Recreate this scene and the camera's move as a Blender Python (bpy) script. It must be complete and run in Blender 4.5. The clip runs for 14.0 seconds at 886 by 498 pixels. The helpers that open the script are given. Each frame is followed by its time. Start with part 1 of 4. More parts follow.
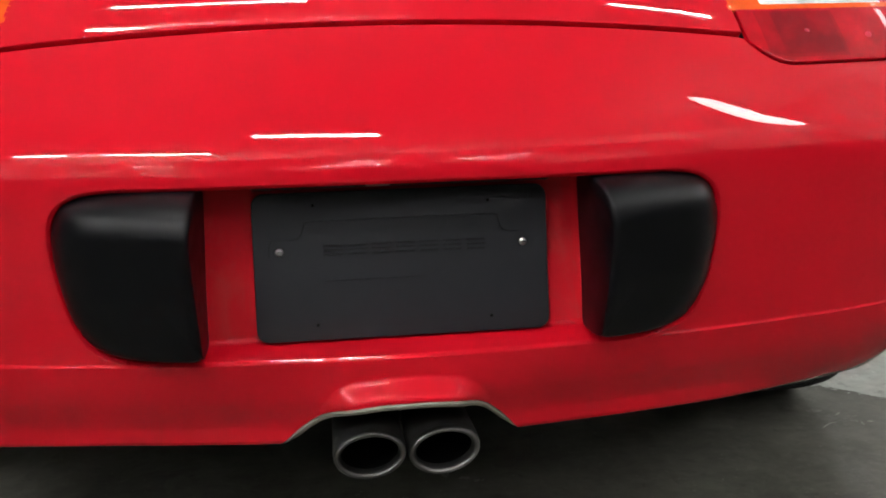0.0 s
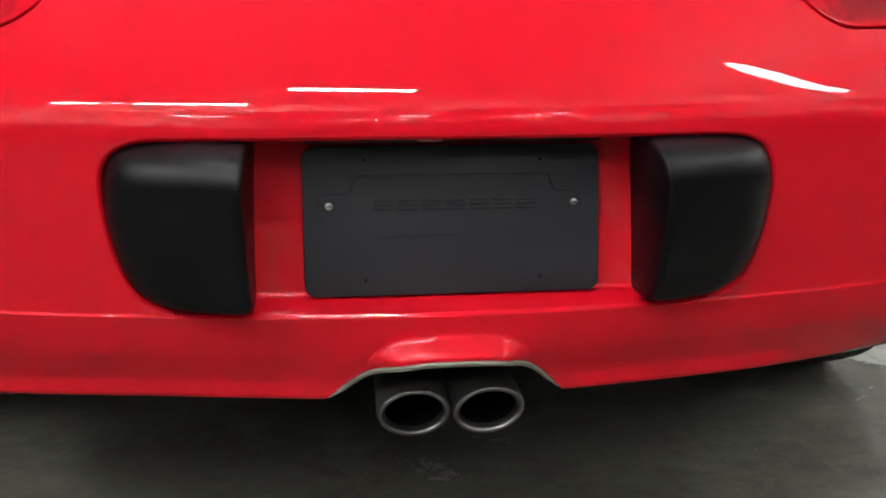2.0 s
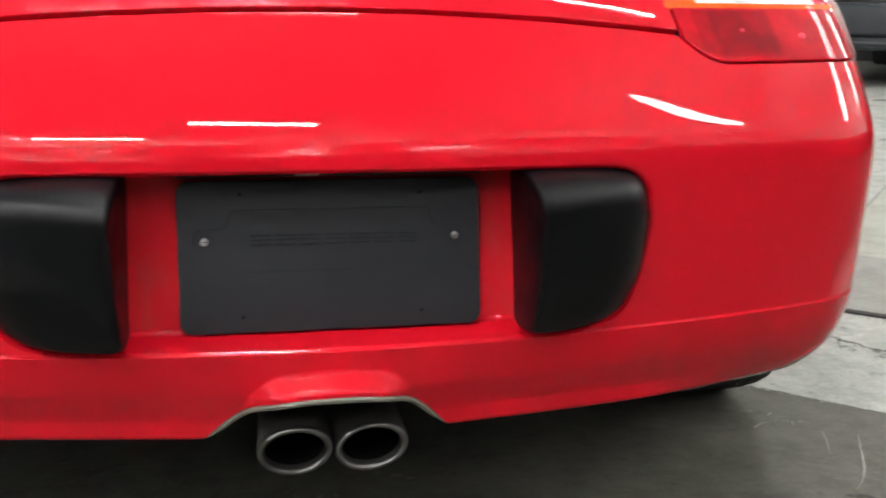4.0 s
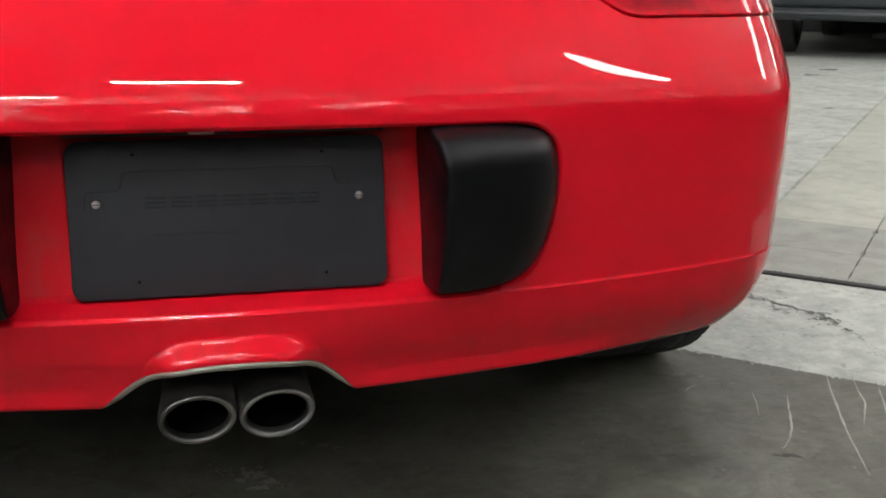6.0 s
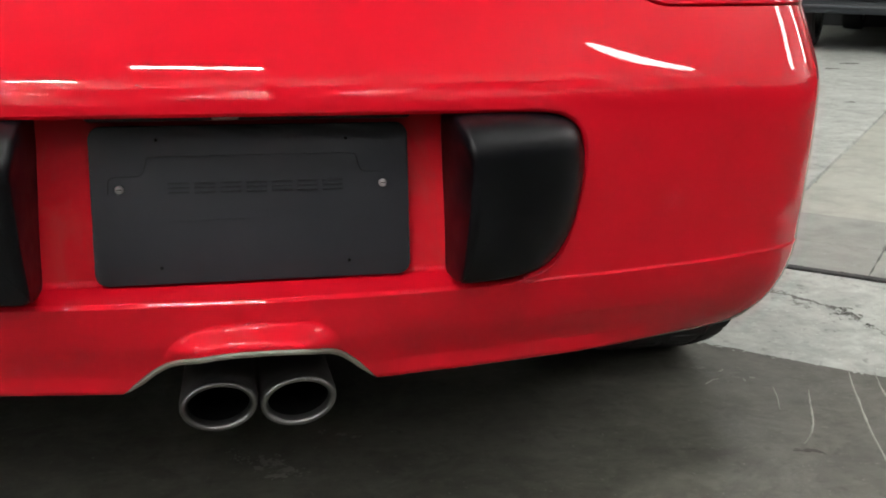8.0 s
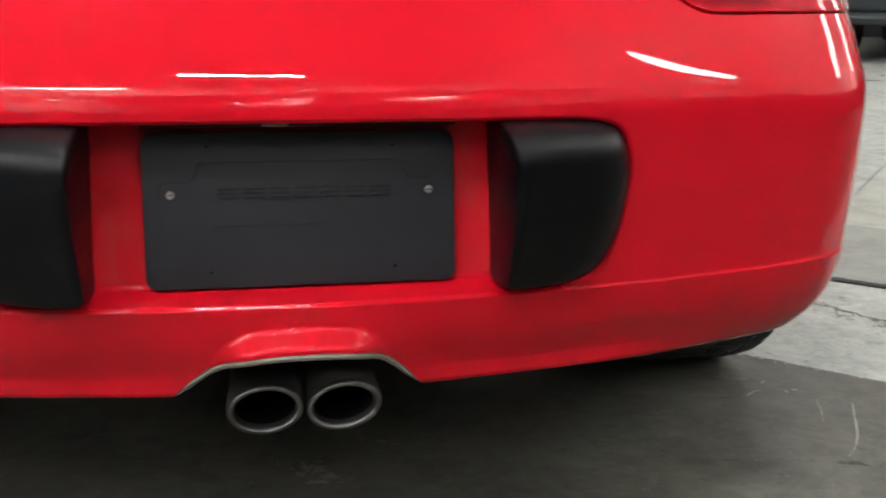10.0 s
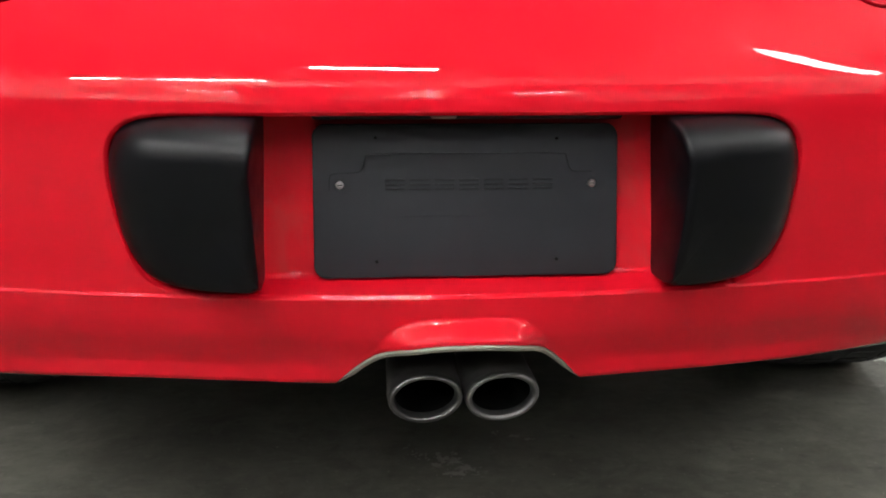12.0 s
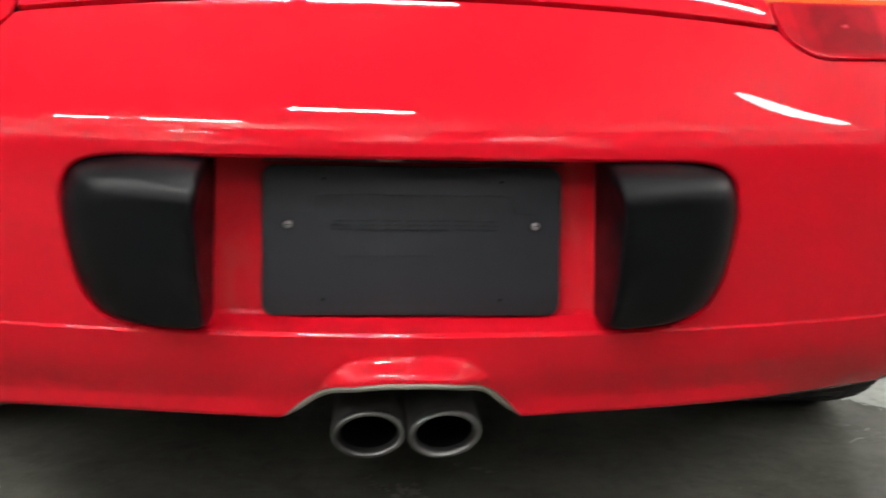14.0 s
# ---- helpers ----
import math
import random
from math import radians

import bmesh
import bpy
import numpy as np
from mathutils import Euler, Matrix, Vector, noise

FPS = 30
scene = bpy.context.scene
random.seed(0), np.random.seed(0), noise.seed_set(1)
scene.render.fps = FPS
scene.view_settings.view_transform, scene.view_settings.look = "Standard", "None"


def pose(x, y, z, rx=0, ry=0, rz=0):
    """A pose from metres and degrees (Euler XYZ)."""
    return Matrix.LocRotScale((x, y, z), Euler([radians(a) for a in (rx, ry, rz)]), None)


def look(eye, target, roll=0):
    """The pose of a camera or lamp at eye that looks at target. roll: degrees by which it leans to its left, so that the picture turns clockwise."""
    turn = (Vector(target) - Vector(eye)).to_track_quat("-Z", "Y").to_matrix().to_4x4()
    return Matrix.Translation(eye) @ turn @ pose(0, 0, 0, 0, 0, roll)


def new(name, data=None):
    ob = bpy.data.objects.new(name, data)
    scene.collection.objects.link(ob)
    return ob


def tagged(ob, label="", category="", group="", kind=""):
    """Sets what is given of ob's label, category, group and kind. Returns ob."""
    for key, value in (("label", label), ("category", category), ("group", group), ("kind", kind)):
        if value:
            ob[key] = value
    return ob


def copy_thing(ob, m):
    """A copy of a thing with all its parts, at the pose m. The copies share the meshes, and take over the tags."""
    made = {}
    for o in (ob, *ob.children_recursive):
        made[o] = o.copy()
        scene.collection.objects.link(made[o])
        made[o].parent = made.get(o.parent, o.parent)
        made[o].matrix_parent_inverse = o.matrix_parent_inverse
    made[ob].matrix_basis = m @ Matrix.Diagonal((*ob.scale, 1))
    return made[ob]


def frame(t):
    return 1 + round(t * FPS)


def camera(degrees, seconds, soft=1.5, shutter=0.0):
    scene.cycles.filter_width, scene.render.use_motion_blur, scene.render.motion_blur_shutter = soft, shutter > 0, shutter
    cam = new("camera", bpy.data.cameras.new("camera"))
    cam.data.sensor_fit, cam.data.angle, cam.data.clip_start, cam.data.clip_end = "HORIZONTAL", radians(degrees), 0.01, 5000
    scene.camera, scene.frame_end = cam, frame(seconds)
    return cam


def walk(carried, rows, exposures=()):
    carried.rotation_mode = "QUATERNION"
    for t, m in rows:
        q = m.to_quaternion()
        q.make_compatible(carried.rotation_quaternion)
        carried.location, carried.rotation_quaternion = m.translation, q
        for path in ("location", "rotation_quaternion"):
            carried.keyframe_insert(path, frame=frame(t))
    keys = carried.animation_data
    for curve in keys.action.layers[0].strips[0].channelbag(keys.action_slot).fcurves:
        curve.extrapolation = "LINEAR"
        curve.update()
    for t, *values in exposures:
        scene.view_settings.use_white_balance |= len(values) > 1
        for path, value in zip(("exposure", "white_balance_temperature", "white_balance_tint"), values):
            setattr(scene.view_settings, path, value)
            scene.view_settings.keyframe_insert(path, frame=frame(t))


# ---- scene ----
cam = camera(47.0, 14.0, soft=1.9, shutter=0.5)
PATH = [
    (0, (-0.099, -1.04, 0.754), (0.163, 0.884, 0.276), -0.9),
    (0.5, (-0.112, -1.036, 0.753), (0.168, 0.879, 0.248), -0.1),
    (1, (-0.125, -1.033, 0.743), (0.129, 0.879, 0.213), -0.0),
    (1.5, (-0.119, -1.036, 0.75), (0.064, 0.881, 0.211), -1.1),
    (2, (-0.135, -1.028, 0.742), (0.097, 0.884, 0.202), 0.4),
    (2.5, (-0.131, -1.029, 0.739), (0.089, 0.884, 0.2), 0.2),
    (3, (-0.135, -1.025, 0.737), (0.095, 0.892, 0.215), -0.2),
    (3.5, (-0.141, -1.024, 0.731), (0.15, 0.891, 0.234), 0.3),
    (4, (-0.08, -1.028, 0.744), (0.285, 0.879, 0.264), 0.8),
    (4.2, (-0.064, -1.033, 0.723), (0.321, 0.877, 0.273), 0.3),
    (6.5, (-0.019, -1.015, 0.721), (0.427, 0.857, 0.178), 0.8),
    (7, (-0.018, -1.013, 0.719), (0.425, 0.858, 0.17), 1.0),
    (7.5, (-0.025, -1.008, 0.718), (0.399, 0.868, 0.17), 1.0),
    (9.8, (-0.031, -1.018, 0.712), (0.347, 0.88, 0.207), 0.7),
    (10, (-0.041, -1.014, 0.712), (0.307, 0.886, 0.194), 0.7),
    (10.5, (-0.064, -1.012, 0.711), (0.171, 0.906, 0.193), 0.2),
    (11, (-0.104, -1.013, 0.708), (0.068, 0.916, 0.206), 0.4),
    (11.5, (-0.108, -1.01, 0.706), (0.076, 0.916, 0.202), 0.6),
    (12, (-0.116, -1.011, 0.706), (0.059, 0.912, 0.185), 0.5),
    (12.5, (-0.111, -1.013, 0.708), (0.045, 0.917, 0.205), 0.0),
    (13, (-0.131, -1.017, 0.707), (-0.028, 0.916, 0.204), 0.5),
    (13.5, (-0.143, -1.022, 0.709), (-0.024, 0.915, 0.223), 1.5),
    (14, (-0.055, -1.033, 0.733), (0.108, 0.901, 0.25), 1.6),
]
EXPOSURES = [(0, -0.425), (0.5, -0.425), (1, -0.375), (2, -0.1), (3, 0.05), (4, -0.005), (6.5, -0.265), (7.5, -0.235), (10, -0.165), (10.5, -0.17), (11, -0.03), (12, 0.145), (13, 0.145), (14, 0.095)]
walk(cam, [(t, look(eye, target, roll)) for t, eye, target, roll in PATH], EXPOSURES)

# ---- world, lamps ----
world = bpy.data.worlds.new("world")
scene.world = world
world.use_nodes = True
world.node_tree.nodes["Background"].inputs["Color"].default_value = (0.55, 0.6, 0.65, 1)
world.node_tree.nodes["Background"].inputs["Strength"].default_value = 0.05
TUBE, TUBE_WIDE = 300.0, 40.0


# ---- materials ----
def node_mat(name):
    m = bpy.data.materials.new(name)
    m.use_nodes = True
    nt = m.node_tree
    return m, nt, nt.nodes["Principled BSDF"]


def link(nt, a, b):
    nt.links.new(a, b)


def coords(nt, scale):
    tc = nt.nodes.new("ShaderNodeTexCoord")
    mp = nt.nodes.new("ShaderNodeMapping")
    mp.inputs["Scale"].default_value = scale if hasattr(scale, "__len__") else (scale,) * 3
    link(nt, tc.outputs["Object"], mp.inputs["Vector"])
    return mp.outputs["Vector"]


def noise_tex(nt, vec, scale, detail=6.0, rough=0.55, distort=0.0):
    n = nt.nodes.new("ShaderNodeTexNoise")
    n.inputs["Scale"].default_value = scale
    n.inputs["Detail"].default_value = detail
    n.inputs["Roughness"].default_value = rough
    n.inputs["Distortion"].default_value = distort
    link(nt, vec, n.inputs["Vector"])
    return n.outputs["Fac"]


def ramp(nt, fac, stops):
    r = nt.nodes.new("ShaderNodeValToRGB")
    while len(r.color_ramp.elements) < len(stops):
        r.color_ramp.elements.new(0.5)
    for e, (p, c) in zip(r.color_ramp.elements, stops):
        e.position = p
        e.color = (*c, 1) if len(c) == 3 else c
    link(nt, fac, r.inputs["Fac"])
    return r.outputs["Color"]


def mixc(nt, fac, a, b, mode="MIX"):
    m = nt.nodes.new("ShaderNodeMix")
    m.data_type, m.blend_type = "RGBA", mode
    if isinstance(fac, float):
        m.inputs[0].default_value = fac
    else:
        link(nt, fac, m.inputs[0])
    for sock, v in ((m.inputs[6], a), (m.inputs[7], b)):
        if isinstance(v, tuple):
            sock.default_value = (*v, 1)
        else:
            link(nt, v, sock)
    return m.outputs[2]


def bump(nt, bsdf, height, strength, dist):
    b = nt.nodes.new("ShaderNodeBump")
    b.inputs["Strength"].default_value = strength
    b.inputs["Distance"].default_value = dist
    link(nt, height, b.inputs["Height"])
    link(nt, b.outputs["Normal"], bsdf.inputs["Normal"])


def grey3(v):
    return (v, v, v)


def make_paint(name, col, gloss=(0.006, 0.022), coat=1.0, dust=None):
    m, nt, p = node_mat(name)
    v = coords(nt, 1.0)
    c = ramp(nt, noise_tex(nt, v, 3.0, 3.0), [(0.3, tuple(x * 0.94 for x in col)), (0.7, col)])
    if dust:
        c = mixc(nt, ramp(nt, noise_tex(nt, coords(nt, (1.0, 1.0, 0.45)), 24.0, 7.0, 0.65, 0.8), [(0.46, grey3(0)), (0.66, grey3(0.5))]), c, dust)
    link(nt, c, p.inputs["Base Color"])
    p.inputs["Roughness"].default_value = 0.42
    p.inputs["Specular IOR Level"].default_value = 0.0
    p.inputs["Coat Weight"].default_value = coat
    p.inputs["Coat IOR"].default_value = 1.37
    r = ramp(nt, noise_tex(nt, v, 60.0, 5.0), [(0.35, grey3(gloss[0])), (0.75, grey3(gloss[1]))])
    link(nt, r, p.inputs["Coat Roughness"])
    wave = nt.nodes.new("ShaderNodeBump")
    wave.inputs["Strength"].default_value = 1.0
    wave.inputs["Distance"].default_value = 0.000012
    link(nt, noise_tex(nt, v, 28.0, 3.0, 0.5), wave.inputs["Height"])
    link(nt, wave.outputs["Normal"], p.inputs["Coat Normal"])
    return m


def make_plain(name, col, rough, metal=0.0, grain=0.0, gscale=400.0, vary=0.12, spec=0.5):
    m, nt, p = node_mat(name)
    v = coords(nt, 1.0)
    c = ramp(nt, noise_tex(nt, v, 9.0, 6.0), [(0.3, tuple(x * (1 - vary) for x in col)), (0.7, tuple(x * (1 + vary) for x in col))])
    link(nt, c, p.inputs["Base Color"])
    r = ramp(nt, noise_tex(nt, v, 35.0, 5.0), [(0.3, grey3(max(rough - 0.05, 0.02))), (0.7, grey3(min(rough + 0.06, 1.0)))])
    link(nt, r, p.inputs["Roughness"])
    p.inputs["Metallic"].default_value = metal
    p.inputs["Specular IOR Level"].default_value = spec
    if grain:
        bump(nt, p, noise_tex(nt, v, gscale, 3.0), grain, 0.001)
    return m


def make_lens(name, col, trans=0.75, rough=0.06):
    m, nt, p = node_mat(name)
    v = coords(nt, 1.0)
    c = ramp(nt, noise_tex(nt, v, 26.0, 3.0, 0.5, 0.4), [(0.34, tuple(x * 0.72 for x in col)), (0.66, tuple(min(x * 1.12, 0.95) for x in col))])
    link(nt, c, p.inputs["Base Color"])
    p.inputs["Transmission Weight"].default_value = trans
    p.inputs["Roughness"].default_value = rough
    p.inputs["IOR"].default_value = 1.3
    p.inputs["Specular IOR Level"].default_value = 0.1
    p.inputs["Coat Weight"].default_value = 0.4
    p.inputs["Coat IOR"].default_value = 1.42
    p.inputs["Coat Roughness"].default_value = 0.03
    return m


def make_tube(name, strength):
    m, nt, p = node_mat(name)
    p.inputs["Base Color"].default_value = (0.9, 0.9, 0.9, 1)
    p.inputs["Emission Color"].default_value = (1.0, 0.985, 0.96, 1)
    p.inputs["Emission Strength"].default_value = strength
    return m


def make_concrete(name, dark, light, stain, rough, spotty=0.5, scale=1.0, bumpy=0.25, fines=0.35, patches=0.85, dusty=0.0):
    m, nt, p = node_mat(name)
    v = coords(nt, scale)
    big = noise_tex(nt, v, 1.3, 8.0, 0.6, 0.6)
    base = ramp(nt, big, [(0.3, dark), (0.7, light)])
    fine = noise_tex(nt, v, 30.0, 8.0, 0.7)
    base = mixc(nt, fines, base, ramp(nt, fine, [(0.3, tuple(c * 0.7 for c in dark)), (0.75, tuple(c * 1.2 for c in light))]))
    blot = ramp(nt, noise_tex(nt, v, 4.5, 7.0, 0.62, 0.9), [(0.52, grey3(0)), (0.72, grey3(1))])
    base = mixc(nt, blot, base, mixc(nt, 0.5, base, stain))
    patchy = ramp(nt, noise_tex(nt, v, 11.0, 9.0, 0.7, 0.4), [(0.3, grey3(0.66)), (0.5, grey3(1.0)), (0.72, grey3(1.3))])
    base = mixc(nt, patches, base, patchy, "MULTIPLY")
    spots = ramp(nt, noise_tex(nt, v, 38.0, 5.0, 0.6, 0.3), [(0.30, grey3(0.5)), (0.40, grey3(1.0)), (0.62, grey3(1.0)), (0.75, grey3(1.22))])
    base = mixc(nt, spotty, base, spots, "MULTIPLY")
    if dusty:
        dust = ramp(nt, noise_tex(nt, v, 7.5, 10.0, 0.72, 1.6), [(0.50, grey3(0)), (0.68, grey3(dusty))])
        base = mixc(nt, dust, base, stain)
        smear = ramp(nt, noise_tex(nt, coords(nt, (1.0, 5.0, 1.0)), 6.0, 8.0, 0.7, 0.8), [(0.34, grey3(0.62)), (0.55, grey3(1.0))])
        base = mixc(nt, 0.4, base, smear, "MULTIPLY")
        p.inputs["Specular IOR Level"].default_value = 0.3
    speck = ramp(nt, noise_tex(nt, v, 120.0, 3.0, 0.6), [(0.66, grey3(0)), (0.74, grey3(1))])
    base = mixc(nt, speck, base, tuple(min(c * 1.5, 1) for c in light))
    link(nt, base, p.inputs["Base Color"])
    r = ramp(nt, noise_tex(nt, v, 6.0, 6.0), [(0.3, grey3(rough - 0.1)), (0.7, grey3(rough + 0.1))])
    link(nt, r, p.inputs["Roughness"])
    bump(nt, p, fine, bumpy, 0.004)
    return m


def make_wall(name, low, high, height):
    """Two coats of wall paint: pale above a height, a dark dado below, added to darken low reflections."""
    m, nt, p = node_mat(name)
    v = coords(nt, 1.0)
    tc = nt.nodes.new("ShaderNodeTexCoord")
    sep = nt.nodes.new("ShaderNodeSeparateXYZ")
    link(nt, tc.outputs["Object"], sep.inputs["Vector"])
    step = nt.nodes.new("ShaderNodeMath")
    step.operation = "GREATER_THAN"
    step.inputs[1].default_value = height
    link(nt, sep.outputs["Z"], step.inputs[0])
    dirt = ramp(nt, noise_tex(nt, v, 1.8, 8.0, 0.65, 0.5), [(0.3, grey3(0.72)), (0.6, grey3(1.0))])
    link(nt, mixc(nt, 1.0, mixc(nt, step.outputs[0], low, high), dirt, "MULTIPLY"), p.inputs["Base Color"])
    p.inputs["Roughness"].default_value = 0.6
    bump(nt, p, noise_tex(nt, v, 60.0, 5.0), 0.2, 0.003)
    return m


PAINT = make_paint("red_paint", (0.565, 0.0055, 0.0166))
PAINT_DULL = make_paint("dull_red_paint", (0.59, 0.014, 0.025), (0.10, 0.28), 0.5, (0.44, 0.046, 0.043))
BLACK_PAD = make_plain("pad_plastic", (0.0016, 0.0018, 0.0028), 0.37, grain=0.06, gscale=900.0, spec=0.18)
PLATE_PLASTIC = make_plain("plate_plastic", (0.0205, 0.0211, 0.0252), 0.5, grain=0.12, gscale=700.0, spec=0.2)
PLATE_MARK = make_plain("plate_relief", (0.0132, 0.0134, 0.0162), 0.5, spec=0.18)
STEEL = make_plain("screw_steel", (0.42, 0.42, 0.42), 0.35, metal=1.0)
TIP_METAL = make_plain("tip_metal", (0.13, 0.127, 0.125), 0.42, metal=1.0, grain=0.25, gscale=160.0, vary=0.45)
TIP_DARK = make_plain("tip_soot", (0.075, 0.070, 0.068), 0.5, metal=0.35, grain=0.3, vary=0.35)
SOOT_AND_SHADE = make_plain("soot_and_hole_shade", (0.002, 0.002, 0.002), 0.95, spec=0.03)
TRIM_RUBBER = make_plain("arch_trim", (0.165, 0.155, 0.128), 0.5, grain=0.15)
UNDER = make_plain("underbody", (0.012, 0.012, 0.012), 0.8, grain=0.4, gscale=120.0)
RUBBER = make_plain("tyre_rubber", (0.024, 0.024, 0.025), 0.7, grain=0.3, gscale=300.0)
ALLOY = make_plain("wheel_alloy", (0.5, 0.5, 0.5), 0.3, metal=1.0)
LENS_RED = make_lens("lens_red", (0.48, 0.003, 0.012), 0.03)
LENS_MID = make_lens("lens_mid_red", (0.35, 0.0025, 0.010), 0.03)
LENS_DEEP = make_lens("lens_deep_red", (0.29, 0.002, 0.009), 0.03)
LENS_AMBER = make_lens("lens_amber", (0.85, 0.095, 0.012), 0.03)
LENS_GLINT = make_lens("glint_piece", (0.45, 0.28, 0.28), 0.3, 0.08)
LENS_EYE = make_lens("lens_eye", (0.85, 0.08, 0.12), 0.03)
LENS_CLEAR = make_lens("lens_clear", (0.90, 0.92, 0.88), 0.05)
REFLECTOR = make_plain("reflector", (0.8, 0.8, 0.78), 0.35)
LAMP_DARK = make_plain("lamp_inside", (0.16, 0.03, 0.03), 0.4)
FABRIC = make_plain("roof_fabric", (0.015, 0.015, 0.016), 0.9, grain=0.5, gscale=500.0)
GLASS = make_lens("window_glass", (0.05, 0.06, 0.06), 0.3, 0.02)
FLOOR_DARK = make_concrete("floor_coating", (0.083, 0.082, 0.068), (0.138, 0.137, 0.113), (0.19, 0.189, 0.157), 0.45, 0.6, dusty=0.55)
FLOOR_LIGHT = make_concrete("floor_concrete", (0.36, 0.372, 0.325), (0.50, 0.515, 0.452), (0.25, 0.255, 0.22), 0.6, 0.2, fines=0.08, patches=0.45)
FLOOR_GREY = make_concrete("floor_grey", (0.265, 0.275, 0.25), (0.335, 0.345, 0.31), (0.2, 0.205, 0.18), 0.55, 0.25, fines=0.12, patches=0.5)
FLOOR_BAND = make_concrete("floor_band", (0.36, 0.382, 0.352), (0.56, 0.585, 0.54), (0.22, 0.225, 0.205), 0.6, 0.9, bumpy=0.4)
JOINT = make_plain("joint_filler", (0.05, 0.05, 0.044), 0.9, grain=0.4)
CRACK = make_plain("crack_dirt", (0.15, 0.15, 0.135), 0.9, grain=0.5, vary=0.5)
STRIP_MAT = make_plain("strip_metal", (0.02, 0.02, 0.02), 0.5, metal=0.5, grain=0.4, gscale=80.0)
SCRATCH = make_plain("scratch_chalk", (0.36, 0.37, 0.32), 0.8, vary=0.35)
SMUDGE = make_plain("smudge", (0.062, 0.061, 0.050), 0.85, vary=0.3)
GRIT = make_plain("grit", (0.23, 0.23, 0.205), 0.8, vary=0.3)
DIRT = make_plain("dirt", (0.022, 0.021, 0.018), 0.9)
WALL = make_wall("wall_paint", (0.055, 0.057, 0.06), (0.82, 0.82, 0.80), 2.6)
CEIL = make_concrete("ceiling_paint", (0.45, 0.45, 0.45), (0.52, 0.52, 0.52), (0.40, 0.40, 0.40), 0.8, patches=0.2, spotty=0.2)
BAND_BEAM = make_plain("band_beam_white", (0.82, 0.82, 0.81), 0.55, grain=0.1, vary=0.04)
HIDE_BEAM = make_concrete("hide_beam_pale", (0.50, 0.50, 0.50), (0.58, 0.58, 0.58), (0.44, 0.44, 0.44), 0.8, patches=0.3, spotty=0.2)
TUBE_MAT = make_tube("tube_glow", TUBE)
WIDE_MAT = make_tube("wide_tube_glow", TUBE_WIDE)
FAR_MAT = make_tube("broad_tube_glow", 22.0)
HOUSING = make_plain("lamp_housing", (0.75, 0.75, 0.73), 0.4)
VAN_WHITE = make_plain("van_white", (0.75, 0.76, 0.76), 0.3, spec=0.6)
VAN_TRIM = make_plain("van_trim", (0.085, 0.095, 0.105), 0.4)
VAN_GREY = make_plain("van_bumper", (0.032, 0.038, 0.045), 0.45, grain=0.2)


# ---- mesh helpers ----
def mesh_of(name, verts, faces, material, smooth=True):
    me = bpy.data.meshes.new(name)
    me.from_pydata([tuple(float(c) for c in v) for v in verts], [], faces)
    me.materials.append(material)
    if smooth:
        me.polygons.foreach_set("use_smooth", [True] * len(me.polygons))
    me.update()
    return me


def empty(name, m=None):
    ob = new(name)
    if m is not None:
        ob.matrix_world = m
    return ob


def part_mesh(name, me, parent=None, label=""):
    ob = new(name, me)
    ob.parent = parent
    if label:
        ob["label"] = label
    return ob


def part(name, bm, material, parent=None, label="", smooth=True):
    me = bpy.data.meshes.new(name)
    bmesh.ops.recalc_face_normals(bm, faces=bm.faces[:])
    bm.to_mesh(me)
    bm.free()
    me.materials.append(material)
    if smooth:
        me.polygons.foreach_set("use_smooth", [True] * len(me.polygons))
    return part_mesh(name, me, parent, label)


def box_bm(cx, cy, cz, sx, sy, sz, bevel=0.0, seg=2, turn=None):
    bm = bmesh.new()
    bmesh.ops.create_cube(bm, size=1.0)
    bmesh.ops.scale(bm, vec=(sx, sy, sz), verts=bm.verts[:])
    if bevel:
        bmesh.ops.bevel(bm, geom=bm.edges[:], offset=bevel, segments=seg, profile=0.5, affect="EDGES")
    if turn is not None:
        bmesh.ops.rotate(bm, cent=(0, 0, 0), matrix=turn, verts=bm.verts[:])
    bmesh.ops.translate(bm, vec=(cx, cy, cz), verts=bm.verts[:])
    return bm


def cyl_bm(r, depth, m, seg=24, r2=None):
    bm = bmesh.new()
    bmesh.ops.create_cone(bm, cap_ends=True, segments=seg, radius1=r, radius2=r if r2 is None else r2, depth=depth)
    bmesh.ops.transform(bm, matrix=m, verts=bm.verts[:])
    return bm


def ring_mesh(name, rings, material, closed=True, cap_last=False, cap_first=False):
    """Skin over rings of equal length."""
    verts, faces, n = [], [], len(rings[0])
    for r in rings:
        verts += list(r)
    for a in range(len(rings) - 1):
        for b in range(n if closed else n - 1):
            c = (b + 1) % n
            faces.append((a * n + b, a * n + c, (a + 1) * n + c, (a + 1) * n + b))
    if cap_last:
        faces.append(tuple((len(rings) - 1) * n + b for b in range(n)))
    if cap_first:
        faces.append(tuple(reversed(range(n))))
    return mesh_of(name, verts, faces, material)


